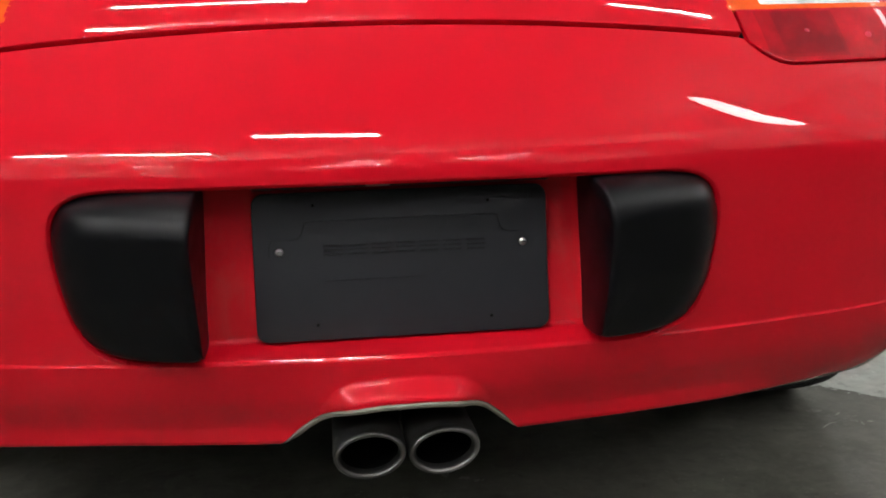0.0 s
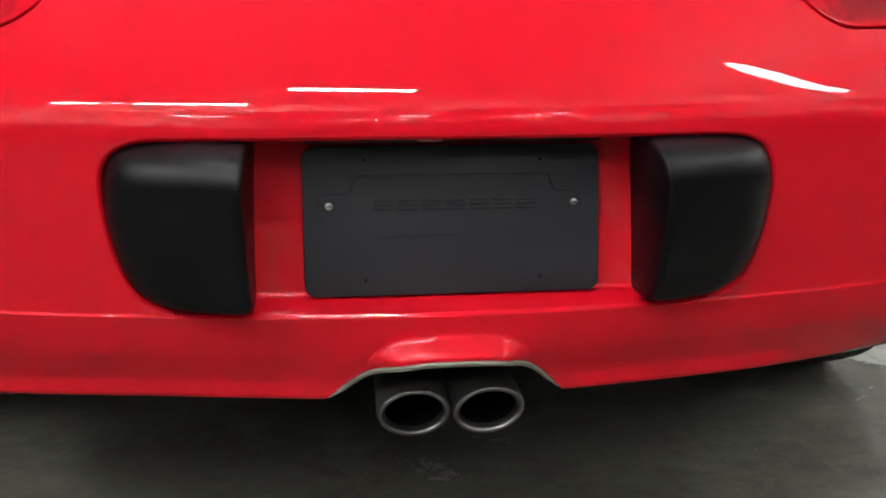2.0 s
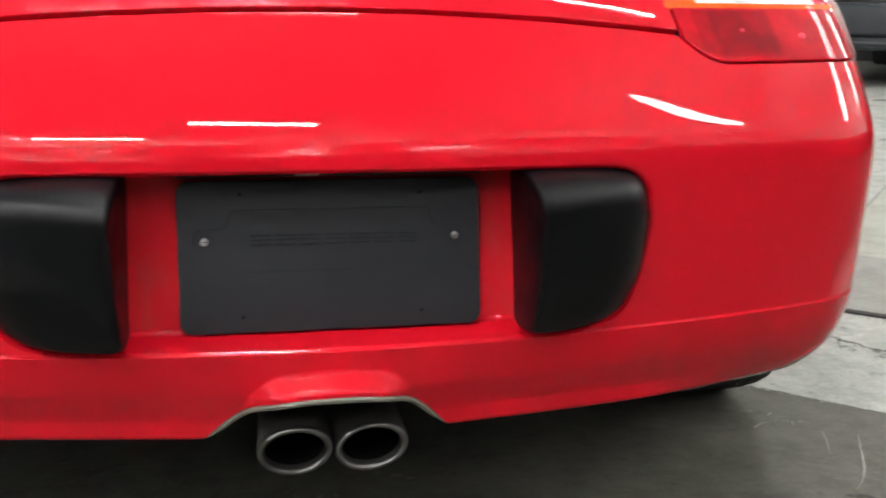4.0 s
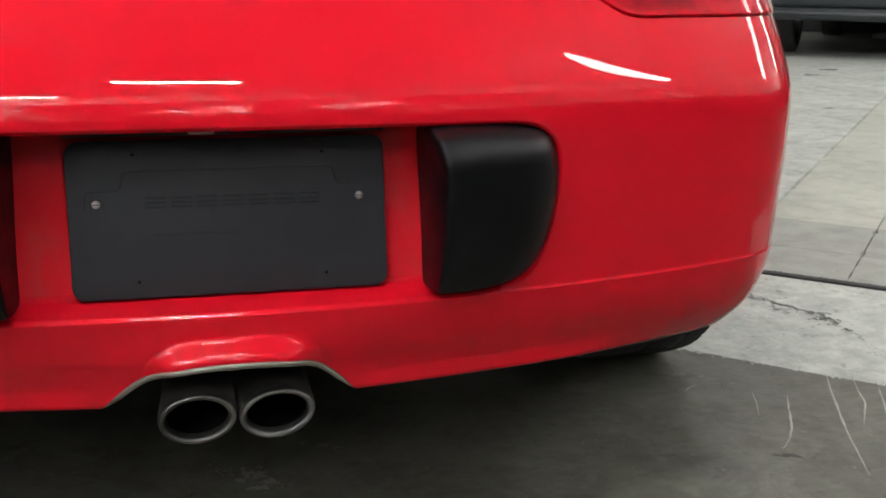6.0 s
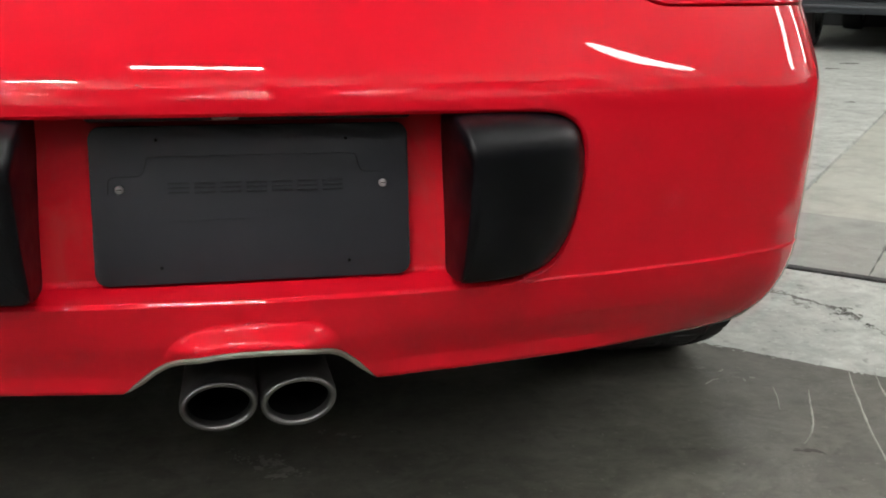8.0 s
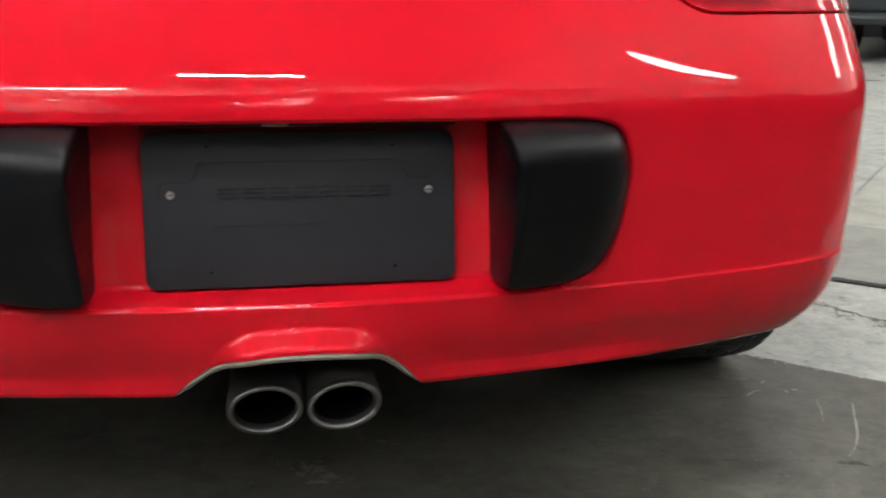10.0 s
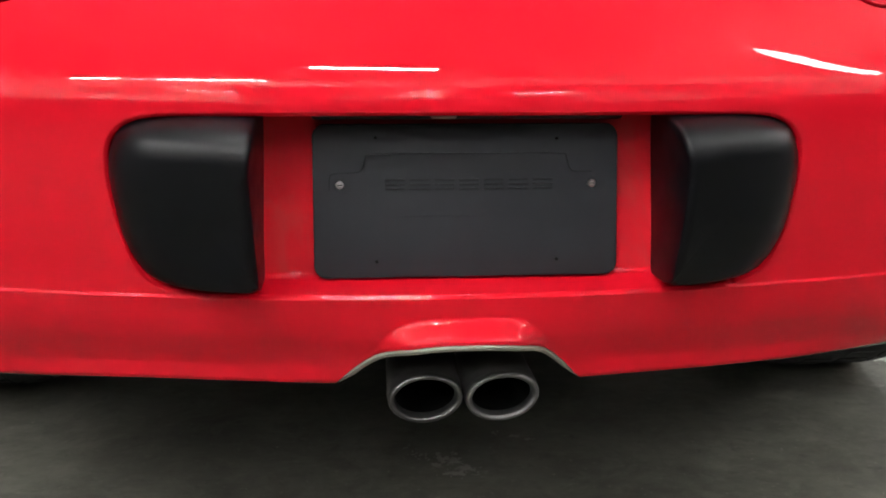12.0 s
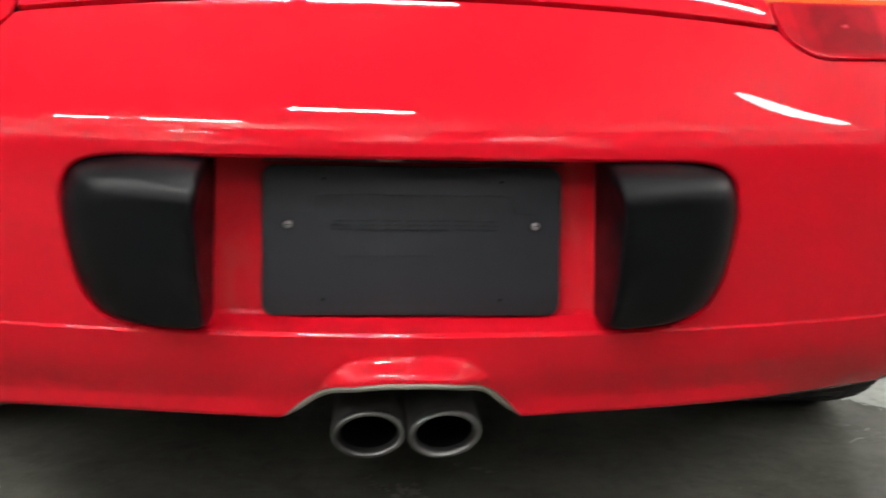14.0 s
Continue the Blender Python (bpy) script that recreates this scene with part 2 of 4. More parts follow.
# ---- the body's surface ----
def hermite(xs, ys):
    """A smooth curve through the given values."""
    xs, ys = np.array(xs, float), np.array(ys, float)
    d = np.diff(ys) / np.diff(xs)
    m = np.r_[d[0], [0 if a * b <= 0 else 2 * a * b / (a + b) for a, b in zip(d[:-1], d[1:])], d[-1]]

    def f(x):
        x = np.clip(x, xs[0], xs[-1])
        k = np.clip(np.searchsorted(xs, x) - 1, 0, len(xs) - 2)
        h = xs[k + 1] - xs[k]
        t = (x - xs[k]) / h
        return ((1 + 2 * t) * (1 - t) ** 2 * ys[k] + t * (1 - t) ** 2 * h * m[k]
                + t * t * (3 - 2 * t) * ys[k + 1] + t * t * (t - 1) * h * m[k + 1])
    return f


OUT = np.array([(0, 0), (.12, .004), (.22, .013), (.33, .03), (.42, .047), (.50, .065), (.57, .085), (.625, .105), (.658, .127),
                (.682, .158), (.715, .215), (.765, .31), (.815, .43), (.85, .58), (.868, .75), (.875, 1.0), (.868, 1.5),
                (.86, 2.2), (.868, 3.0), (.865, 3.3), (.83, 3.75), (.74, 4.05), (.55, 4.22), (.28, 4.29), (0, 4.31)])


def outline_table():
    pts = np.vstack([OUT[1] * (-1, 1), OUT, OUT[-2] * (-1, 1)])
    rows = []
    for i in range(1, len(pts) - 2):
        p0, p1, p2, p3 = pts[i - 1:i + 3]
        k = np.sqrt([np.linalg.norm(p1 - p0), np.linalg.norm(p2 - p1), np.linalg.norm(p3 - p2)])
        t0, t1, t2, t3 = 0, k[0], k[0] + k[1], k.sum()
        for t in np.linspace(t1, t2, 24, endpoint=False):
            a1 = (t1 - t) / (t1 - t0) * p0 + (t - t0) / (t1 - t0) * p1
            a2 = (t2 - t) / (t2 - t1) * p1 + (t - t1) / (t2 - t1) * p2
            a3 = (t3 - t) / (t3 - t2) * p2 + (t - t2) / (t3 - t2) * p3
            b1 = (t2 - t) / (t2 - t0) * a1 + (t - t0) / (t2 - t0) * a2
            b2 = (t3 - t) / (t3 - t1) * a2 + (t - t1) / (t3 - t1) * a3
            rows.append((t2 - t) / (t2 - t1) * b1 + (t - t1) / (t2 - t1) * b2)
    rows.append(OUT[-1])
    rows = np.array(rows)
    ker = np.exp(-0.5 * (np.arange(-12, 13) / 5.0) ** 2)
    ker /= ker.sum()
    pad = np.vstack([rows[1:13][::-1] * (-1, 1), rows, rows[-13:-1][::-1] * (-1, 1)])
    rows = np.stack([np.convolve(pad[:, c], ker, "valid") for c in (0, 1)], 1)
    rows[0, 0] = rows[-1, 0] = 0
    s = np.r_[0, np.cumsum(np.hypot(*np.diff(rows, axis=0).T))]
    return s, rows


S_TAB, XY_TAB = outline_table()
S_END = S_TAB[-1]
CREASE_Z = [.3915, .3922, .3932, .3940, .3955, .40, .45, .50]
CREASE, CREASE_SOFT = [-.0440, -.0437, -.0427, -.0421, -.0419, -.0419, -.0444, -.046], [-.04395, -.0436, -.0429, -.0425, -.04235, -.04235, -.0445, -.046]
LOW_Z, LOW_Y = [.18, .280, .286, .292, .30, .312, .33, .35, .37, .389], [.06, .014, .0045, -.0025, -.0100, -.0190, -.0290, -.0365, -.0412, -.0436]
LIP_Z, LIP_Y = [.18, .280, .286, .290, .2945, .2985, .305, .312, .322, .336, .35, .37, .389], [.06, .014, 0, -.012, -.0195, -.0216, -.0214, -.0216, -.0243, -.0305, -.0365, -.0412, -.0436]
low_lip, low_plain = hermite(LIP_Z + CREASE_Z, LIP_Y + CREASE), hermite(LOW_Z + CREASE_Z, LOW_Y + CREASE_SOFT)
lip_k = hermite([-5, -.74, -.56, 0, .36, .60, 5], [0, 0, 1, 1, 1, 0, 0])
low_drop = hermite([-5, -.60, -.30, 5], [.006, .006, 0, 0])
crease_k = hermite([0, .31, .38, 5], [1, 1, 0, 0])
low_crease = hermite(LOW_Z + CREASE_Z, LOW_Y + CREASE)


def low_y(z, x):
    """The lower half of the tail: a lip along the bottom that fades to the corners, and a crease that is sharpest in the middle."""
    z = z + low_drop(x) * np.clip((.36 - z) / .06, 0, 1)
    upper = low_plain(z) + (low_crease(z) - low_plain(z)) * crease_k(np.abs(x))
    return np.where(z < .385, low_plain(z) + (low_lip(z) - low_plain(z)) * lip_k(x), upper)


ridge_shift = hermite([0, .34, .50, .62, .70, 1.0, 5], [0, 0, -.002, -.009, -.010, -.004, -.004])
ridge_near = hermite([.18, .535, .578, .606, .75, .83], [0, 0, 1, 1, 0, 0])
tilt = hermite([.50, .56, .574, .586, .597, .608, .621, .645, .68, .73, .76, .79, .815, .83],
               [1.0, 1.4, 3.0, 10.0, 21.0, 30.0, 35.0, 38.0, 40.5, 43.5, 48.0, 58.0, 70.0, 77.0])
Z_FINE = np.linspace(.50, .83, 1321)
Y_FINE = -.046 + np.r_[0, np.cumsum(np.tan(np.radians(tilt(0.5 * (Z_FINE[1:] + Z_FINE[:-1]))))) * (Z_FINE[1] - Z_FINE[0])]


def back_y(z, x):
    """How far back the tail reaches at a height, x metres off the centre line."""
    z = z - ridge_shift(np.abs(x)) * ridge_near(z)
    return np.where(z < .50, low_y(z, x), np.interp(z, Z_FINE, Y_FINE))


width_k = hermite([.18, .285, .32, .36, .391, .45, .57, .60, .64, .68, .73, .76, .79, .815, .83],
                  [.94, .955, .978, .994, 1.0, 1.005, 1.010, 1.010, 1.006, .997, .979, .958, .915, .862, .805])
front_in = hermite([.18, .45, .6, .68, .76, .83], [.02, 0.0, .08, .35, .8, 1.3])


def s_at_x(x):
    k = np.argmax(XY_TAB[:, 0] > x)
    return float(np.interp(x, XY_TAB[:k + 1, 0], S_TAB[:k + 1]))


def s_at_y(y):
    return float(np.interp(y, XY_TAB[:, 1], S_TAB))


ARCH = [(-.157, .270), (-.135, .2905), (-.108, .3162), (-.083, .3335), (-.057, .3440), (-.028, .3484), (0, .3492), (.028, .3490),
        (.056, .3466), (.080, .3375), (.104, .3185), (.128, .2915), (.150, .270)]


def smooth_line(pts, per=6, closed=False):
    p = [np.array(q, float) for q in pts]
    n = len(p)
    out = []
    for i in range(n if closed else n - 1):
        a, b, c, d = (p[(i - 1) % n], p[i], p[(i + 1) % n], p[(i + 2) % n]) if closed else (p[max(i - 1, 0)], p[i], p[i + 1], p[min(i + 2, n - 1)])
        for t in np.linspace(0, 1, per, endpoint=False):
            out.append(0.5 * (2 * b + (c - a) * t + (2 * a - 5 * b + 4 * c - d) * t * t + (3 * b - a - 3 * c + d) * t ** 3))
    if not closed:
        out.append(p[-1])
    return np.array(out)


def signed(poly, x, z):
    """Distance to a closed outline, negative inside."""
    x, z = np.asarray(x, float), np.asarray(z, float)
    best, inside = np.full(x.shape, 9.0), np.zeros(x.shape, bool)
    for a, b in zip(poly, np.roll(poly, -1, 0)):
        e = b - a
        t = np.clip(((x - a[0]) * e[0] + (z - a[1]) * e[1]) / (e @ e), 0, 1)
        best = np.minimum(best, np.hypot(x - a[0] - t * e[0], z - a[1] - t * e[1]))
        if a[1] != b[1]:
            inside ^= ((a[1] > z) != (b[1] > z)) & (x < (b[0] - a[0]) * (z - a[1]) / (b[1] - a[1]) + a[0])
    return np.where(inside, -best, best)


ARCH_LINE = smooth_line(ARCH, 5)
ARCH_POLY = np.vstack([ARCH_LINE, [(.150, .20), (-.157, .20)]])
RIGHT = [(.12, .5795), (.24, .578), (.298, .5765), (.329, .5685), (.3470, .550), (.3512, .522), (.3470, .486), (.3385, .447), (.323, .413),
         (.298, .397), (.268, .3915), (.225, .3908), (.12, .3908)]
RECESS = smooth_line([(0, .580)] + RIGHT + [(0, .3908)] + [(-a, b) for a, b in RIGHT[::-1]], 7, True)


def surface(s, z):
    """A point of the body: s metres along its outline from the middle of the tail, at the height z."""
    s, z = np.broadcast_arrays(np.asarray(s, float), np.asarray(z, float))
    side = np.where(s < 0, -1.0, 1.0)
    px = np.interp(np.abs(s), S_TAB, XY_TAB[:, 0])
    py = np.interp(np.abs(s), S_TAB, XY_TAB[:, 1])
    x = side * px * width_k(z)
    back = back_y(z, px * side)
    y = back + py * (4.26 - back - front_in(z)) / 4.31
    near = (np.abs(x) < 0.3) & (z < 0.40) & (py < 1)
    if near.any():
        d = np.where(near, signed(ARCH_POLY, np.where(near, x, 0), np.where(near, z, 0.5)), 1.0)
        f = np.clip(1 - np.hypot(np.maximum(d - 0.001, 0) / 0.023, np.maximum(np.abs(x) - 0.050, 0) / 0.042), 0, 1)
        g = np.clip(1 - d / 0.055, 0, 1)
        y = y - 0.0208 * (0.15 * f + 0.85 * f * f * (3 - 2 * f)) - 0.006 * g * g * (3 - 2 * g) * np.clip((z - 0.275) / 0.04, 0, 1)
    return np.stack([x, y, z], -1)


def normal_at(s, z, e=0.0008):
    a = surface(s + e, z) - surface(s - e, z)
    b = surface(s, z + e) - surface(s, z - e)
    n = np.cross(a, b)
    return n / np.maximum(np.linalg.norm(n, axis=-1, keepdims=True), 1e-9)


NORMALS = []
ROLL = .0018


def set_normals(me, normals):
    """Lay the body's true normals on a mesh; where none is given the mesh keeps its own."""
    own = [tuple(v.vector) for v in me.vertex_normals]
    normals = list(normals) + [(0, 0, 0)] * (len(own) - len(normals))
    me.normals_split_custom_set_from_vertices([n if any(n) else o for n, o in zip(normals, own)])


def patch(s_rows, z_rows, cuts=(), lift=0.0, flange=0.0):
    """Vertices and faces of a piece of the body. s_rows, z_rows: 2D arrays. cuts: functions of s, z that are negative where
    the piece is cut away. flange: how far its open edges are folded in. Also gives the loops of the cuts' edges."""
    S, Z = np.array(s_rows, float), np.array(z_rows, float)
    on = np.zeros(S.shape, int)
    keep = np.ones(S.shape)
    for k, cut in enumerate(cuts, 1):
        d = cut(S, Z)
        near = np.zeros(d.shape, bool)
        for axis in (0, 1):
            for step in (1, -1):
                o = np.roll(d, step, axis)
                edge = [slice(None), slice(None)]
                edge[axis] = 0 if step == 1 else -1
                o[tuple(edge)] = d[tuple(edge)]
                near |= (o * d < 0) & (np.abs(d) <= np.abs(o))
        for _ in range(4):
            e = 1e-4
            gs, gz = (cut(S + e, Z) - cut(S - e, Z)) / (2 * e), (cut(S, Z + e) - cut(S, Z - e)) / (2 * e)
            g2 = np.maximum(gs * gs + gz * gz, 0.05)
            dd = cut(S, Z)
            S, Z = np.where(near, S - dd * gs / g2, S), np.where(near, Z - dd * gz / g2, Z)
        on[near] = k
        keep = np.where(near, np.minimum(keep, 0), np.where(d < 0, -1, keep))
    pts = surface(S, Z)
    nrm = normal_at(S, Z)
    if lift:
        pts = pts + nrm * lift
    n, m = S.shape
    idx = np.arange(n * m).reshape(n, m)
    flat = keep.ravel()
    faces = []
    for i in range(n - 1):
        for j in range(m - 1):
            q = [idx[i, j], idx[i + 1, j], idx[i + 1, j + 1], idx[i, j + 1]]
            f = [flat[a] for a in q]
            if min(f) >= 0:
                if max(f) == 0:
                    c = (S.ravel()[q].mean(), Z.ravel()[q].mean())
                    if any(cut(np.array([c[0]]), np.array([c[1]]))[0] < 0 for cut in cuts):
                        continue
                faces.append(tuple(int(a) for a in q))
            elif max(f) > 0:
                for tri in ((0, 1, 2), (0, 2, 3)) if f[0] == 0 and f[2] == 0 else ((0, 1, 3), (1, 2, 3)):
                    if min(f[a] for a in tri) >= 0:
                        faces.append(tuple(int(q[a]) for a in tri))
    count = {}
    for f in faces:
        for a, b in zip(f, f[1:] + f[:1]):
            key = (min(a, b), max(a, b))
            count[key] = None if key in count else (a, b)
    border = [e for e in count.values() if e]
    verts = [tuple(p) for p in pts.reshape(-1, 3)]
    normals = nrm.reshape(-1, 3)
    onf = on.ravel()
    chains = {}
    for k in range(1, len(cuts) + 1):
        after = {a: b for a, b in border if onf[a] == k and onf[b] == k}
        starts = [a for a in after if a not in set(after.values())] or list(after)[:1]
        best = []
        for a in starts:
            chain = [a]
            while chain[-1] in after and len(chain) <= len(after) + 1:
                chain.append(after[chain[-1]])
                if chain[-1] == a:
                    break
            if len(chain) > len(best):
                best = chain
        chains[k] = best
    if flange:
        out = {}
        for a, b in border:
            if onf[a] and onf[b]:
                continue
            e = np.cross(np.array(verts[b]) - np.array(verts[a]), normals[a])
            for v in (a, b):
                out[v] = out.get(v, 0) + e / max(np.linalg.norm(e), 1e-9)
        ids = {}
        for v, e in out.items():
            e = e / max(np.linalg.norm(e), 1e-9)
            ids[v] = [v]
            for q in (25, 50, 75):
                ids[v].append(len(verts))
                verts.append(tuple(np.array(verts[v]) + e * ROLL * math.sin(radians(q)) - normals[v] * ROLL * (1 - math.cos(radians(q)))))
            ids[v].append(len(verts))
            verts.append(tuple(np.array(verts[v]) + e * ROLL - normals[v] * flange))
        for a, b in border:
            if onf[a] and onf[b]:
                continue
            for k in range(4):
                faces.append((ids[b][k], ids[a][k], ids[a][k + 1], ids[b][k + 1]))
    exact = np.array(normals)
    exact[onf > 0] = 0
    used = sorted({v for f in faces for v in f})
    NORMALS.clear()
    NORMALS.extend(tuple(exact[v]) if v < len(exact) else (0, 0, 0) for v in used)
    place = {v: i for i, v in enumerate(used)}
    faces = [tuple(place[v] for v in f) for f in faces]
    chains = {k: [place[v] for v in c if v in place] for k, c in chains.items()}
    return [verts[v] for v in used], faces, chains


def grid(s0, s1, zlo, zhi, ns, nz):
    """Rows of s and z; zlo, zhi: numbers or functions of s."""
    s = np.linspace(s0, s1, ns) if np.isscalar(s0) else s0
    t = np.linspace(0, 1, nz)
    lo = zlo(s) if callable(zlo) else np.full(len(s), zlo)
    hi = zhi(s) if callable(zhi) else np.full(len(s), zhi)
    return np.repeat(s[:, None], nz, 1), lo[:, None] + (hi - lo)[:, None] * t[None]


# ---- the room ----
TH = radians(49.0)
AX, BX = Vector((math.cos(TH), math.sin(TH), 0)), Vector((math.sin(TH), -math.cos(TH), 0))
ORG = Vector((1.33, 1.199, 0))


def local(a, b, z=0.0):
    """A place on the floor's own grid: a metres past the metal strip, b metres along it."""
    v = ORG + AX * a + BX * b
    return (v.x, v.y, z)


def slab_bm(a0, a1, b0, b1, top, thick, bevel=0.003):
    bm = bmesh.new()
    low = [bm.verts.new(local(a, b, top - thick)) for a, b in ((a0, b0), (a0, b1), (a1, b1), (a1, b0))]
    mid = [bm.verts.new(local(a, b, top - bevel)) for a, b in ((a0, b0), (a0, b1), (a1, b1), (a1, b0))]
    up = [bm.verts.new(local(a, b, top)) for a, b in ((a0 + bevel, b0 + bevel), (a0 + bevel, b1 - bevel), (a1 - bevel, b1 - bevel), (a1 - bevel, b0 + bevel))]
    for r, q in ((low, mid), (mid, up)):
        for i in range(4):
            bm.faces.new((r[i], r[(i + 1) % 4], q[(i + 1) % 4], q[i]))
    bm.faces.new(up)
    return bm


A0, A1, B0, B1, CEIL_Z = -9.6, 12.0, -12.0, 6.7, 5.4
floor = tagged(part("floor", slab_bm(A0, A1, B0, B1, -0.012, 0.2), JOINT), "garage floor of coated and bare concrete", "floor", kind="structure")
part("concrete_band", slab_bm(-0.75, -0.022, B0, B1, 0.0, 0.012, 0.001), FLOOR_BAND, floor, "pale worn concrete band", False)


def coated_floor():
    """The coating, with a ragged edge along the bare band."""
    rnd = random.Random(12)
    edge, b = [(-.65, B0)], -1.5
    drift = 0.0
    while b < 3.0:
        drift = 0.8 * drift + rnd.uniform(-.0022, .0022)
        edge.append((-.65 + drift + rnd.uniform(-.0014, .0014), b))
        b += rnd.uniform(.006, .02)
    edge.append((-.65, B1))
    top = [local(a, b, .002) for a, b in edge] + [local(-6.5, B1, .002), local(-6.5, B0, .002)]
    low = [(x, y, -.012) for x, y, _ in top]
    n = len(top)
    faces = [tuple(range(n))] + [(i, n + i, n + (i + 1) % n, (i + 1) % n) for i in range(n)]
    me = mesh_of("coated_floor", top + low, faces, FLOOR_DARK, False)
    part_mesh("coated_floor", me, floor, "dark grey-green coated concrete")


coated_floor()
part("slab", slab_bm(A0, -6.503, B0, B1, 0.0, 0.012), FLOOR_DARK, floor, smooth=False)
part("coated_floor", slab_bm(-0.64, A1, 1.4, B1, 0.006, 0.018), FLOOR_DARK, floor, "dark grey-green coated concrete", False)


def slab_edge(b, lean, gap):
    """A worn slab edge: its place along the strip for each step past it."""
    rnd = random.Random(round(b * 1000))
    chips = {}

    def at(a):
        key = round(a, 2)
        if key not in chips:
            chips[key] = rnd.uniform(-.0012, .0012) + (rnd.uniform(.001, .005) if rnd.random() < .12 else 0)
        return b + lean * a, gap + chips[key] * 1.5
    return at


def slab(a0, a1, left, right, material):
    steps = np.r_[np.arange(a0, min(a1, 4.0), .03), a1]
    top, low = [], []
    for edge, sign, run in ((left, 1, steps), (right, -1, steps[::-1])):
        for a in run:
            b, chip = edge(a) if callable(edge) else (edge, .003)
            top.append(local(a, b + sign * chip, 0.0))
            low.append(local(a, b + sign * .0012, -.012))
    n = len(top)
    faces = [tuple(reversed(range(n)))] + [(i, (i + 1) % n, n + (i + 1) % n, n + i) for i in range(n)]
    part_mesh("slab", mesh_of("slab", top + low, faces, material, False), floor)


JOINTS = (B0, slab_edge(-.124, .003, .0050), slab_edge(.1955, .016, .0019), B1)
for a0, a1, mat in ((0.012, 0.286, FLOOR_GREY), (0.2885, 0.628, FLOOR_GREY), (0.6295, A1, FLOOR_LIGHT)):
    for left, right in zip(JOINTS, JOINTS[1:]):
        slab(a0, a1, left, right, FLOOR_BAND if left == B0 else mat)


def joint_strip():
    """A sunk metal strip with ragged edges and dirt packed along it."""
    rnd = random.Random(44)
    b, rows = 0.0, []
    while b < B1:
        rows.append((-.0215 + rnd.uniform(-.002, .002), .0105 + rnd.uniform(-.0012, .0012), b))
        b += rnd.uniform(.006, .016) if b < 2 else .3
    rows.append((-.0215, .0105, B1))
    verts, faces = [], []
    for a0, a1, b in rows:
        verts += [local(a0, b, -.012), local(a0, b, .002), local(a0 + .004, b, .004), local(a1 - .004, b, .004), local(a1, b, .002), local(a1, b, -.012)]
    for i in range(len(rows) - 1):
        for j in range(5):
            faces.append((6 * i + j, 6 * i + j + 1, 6 * i + j + 7, 6 * i + j + 6))
    faces.append(tuple(range(6)))
    return tagged(part_mesh("joint_strip", mesh_of("joint_strip", verts, faces, STRIP_MAT, False)), "black metal expansion strip across the concrete floor", "floor strip", kind="structure")


strip = joint_strip()


def ribbon(name, pts, width, z, material, seed=0, jag=0.0):
    """A thin flat trace that follows a smooth line on the floor."""
    rnd = random.Random(seed)
    line = smooth_line(pts, 8)
    d = np.gradient(line, axis=0)
    d /= np.linalg.norm(d, axis=1, keepdims=True)
    nrm = np.stack([-d[:, 1], d[:, 0]], 1)
    t = np.linspace(0, 1, len(line))
    half = width * 0.34 * np.sin(np.pi * np.clip(t, 0.04, 0.96)) ** 0.5
    wob = np.array([rnd.uniform(-jag, jag) for _ in line])
    half = half * np.array([rnd.uniform(0.55, 1.2) for _ in line])
    mid = line + nrm * wob[:, None]
    verts, faces = [], []
    for p, q, h in zip(mid, nrm, half):
        verts += [(*(p - q * h * .5), z), (*(p + q * h * .5), z), (*(p - q * h), z - 0.0012), (*(p + q * h), z - 0.0012)]
    for i in range(len(line) - 1):
        o = 4 * i
        faces += [(o, o + 4, o + 5, o + 1), (o + 2, o + 6, o + 4, o), (o + 1, o + 5, o + 7, o + 3)]
    return mesh_of(name, verts, faces, material)


def specks(name, centre, spread, count, size, seed, material):
    rnd = random.Random(seed)
    verts, faces = [], []
    for _ in range(count):
        x, y = centre[0] + rnd.gauss(0, spread[0]), centre[1] + rnd.gauss(0, spread[1])
        r, n, o = size * rnd.uniform(0.3, 1.1), rnd.randint(5, 7), len(verts)
        for i in range(n):
            q = 2 * math.pi * i / n
            k = r * rnd.uniform(0.6, 1.2)
            verts.append((x + k * math.cos(q) * 1.6, y + k * math.sin(q), 0.0022))
        verts.append((x, y, 0.0024 + r * 0.3))
        faces += [(o + i, o + (i + 1) % n, o + n) for i in range(n)]
    return mesh_of(name, verts, faces, material)


for k, (pts, w) in enumerate(((((1.085, .548), (1.052, .485), (1.026, .43), (.977, .324), (.918, .180)), .007),
                             (((.961, .478), (.935, .43), (.899, .362), (.866, .315), (.838, .287)), .0055),
                             (((1.127, .530), (1.098, .47), (1.077, .42), (1.045, .375), (1.018, .338)), .005),
                             (((1.152, .495), (1.132, .455), (1.086, .370), (1.045, .305), (1.003, .253)), .007),
                             (((.905, .50), (.889, .458), (.867, .41)), .0045),
                             (((.791, .533), (.812, .549), (.826, .552)), .0045),
                             (((.842, .583), (.855, .592)), .005),
                             (((.872, .548), (.870, .534)), .005),
                             (((.884, .548), (.894, .545)), .006))):
    tagged(part_mesh("floor_scratch", ribbon("floor_scratch", pts, w, 0.0032, SCRATCH, k, 0.0005)), "pale curved scuff scratched into the dark floor", "scratch", "scuffs on the floor", "structure")


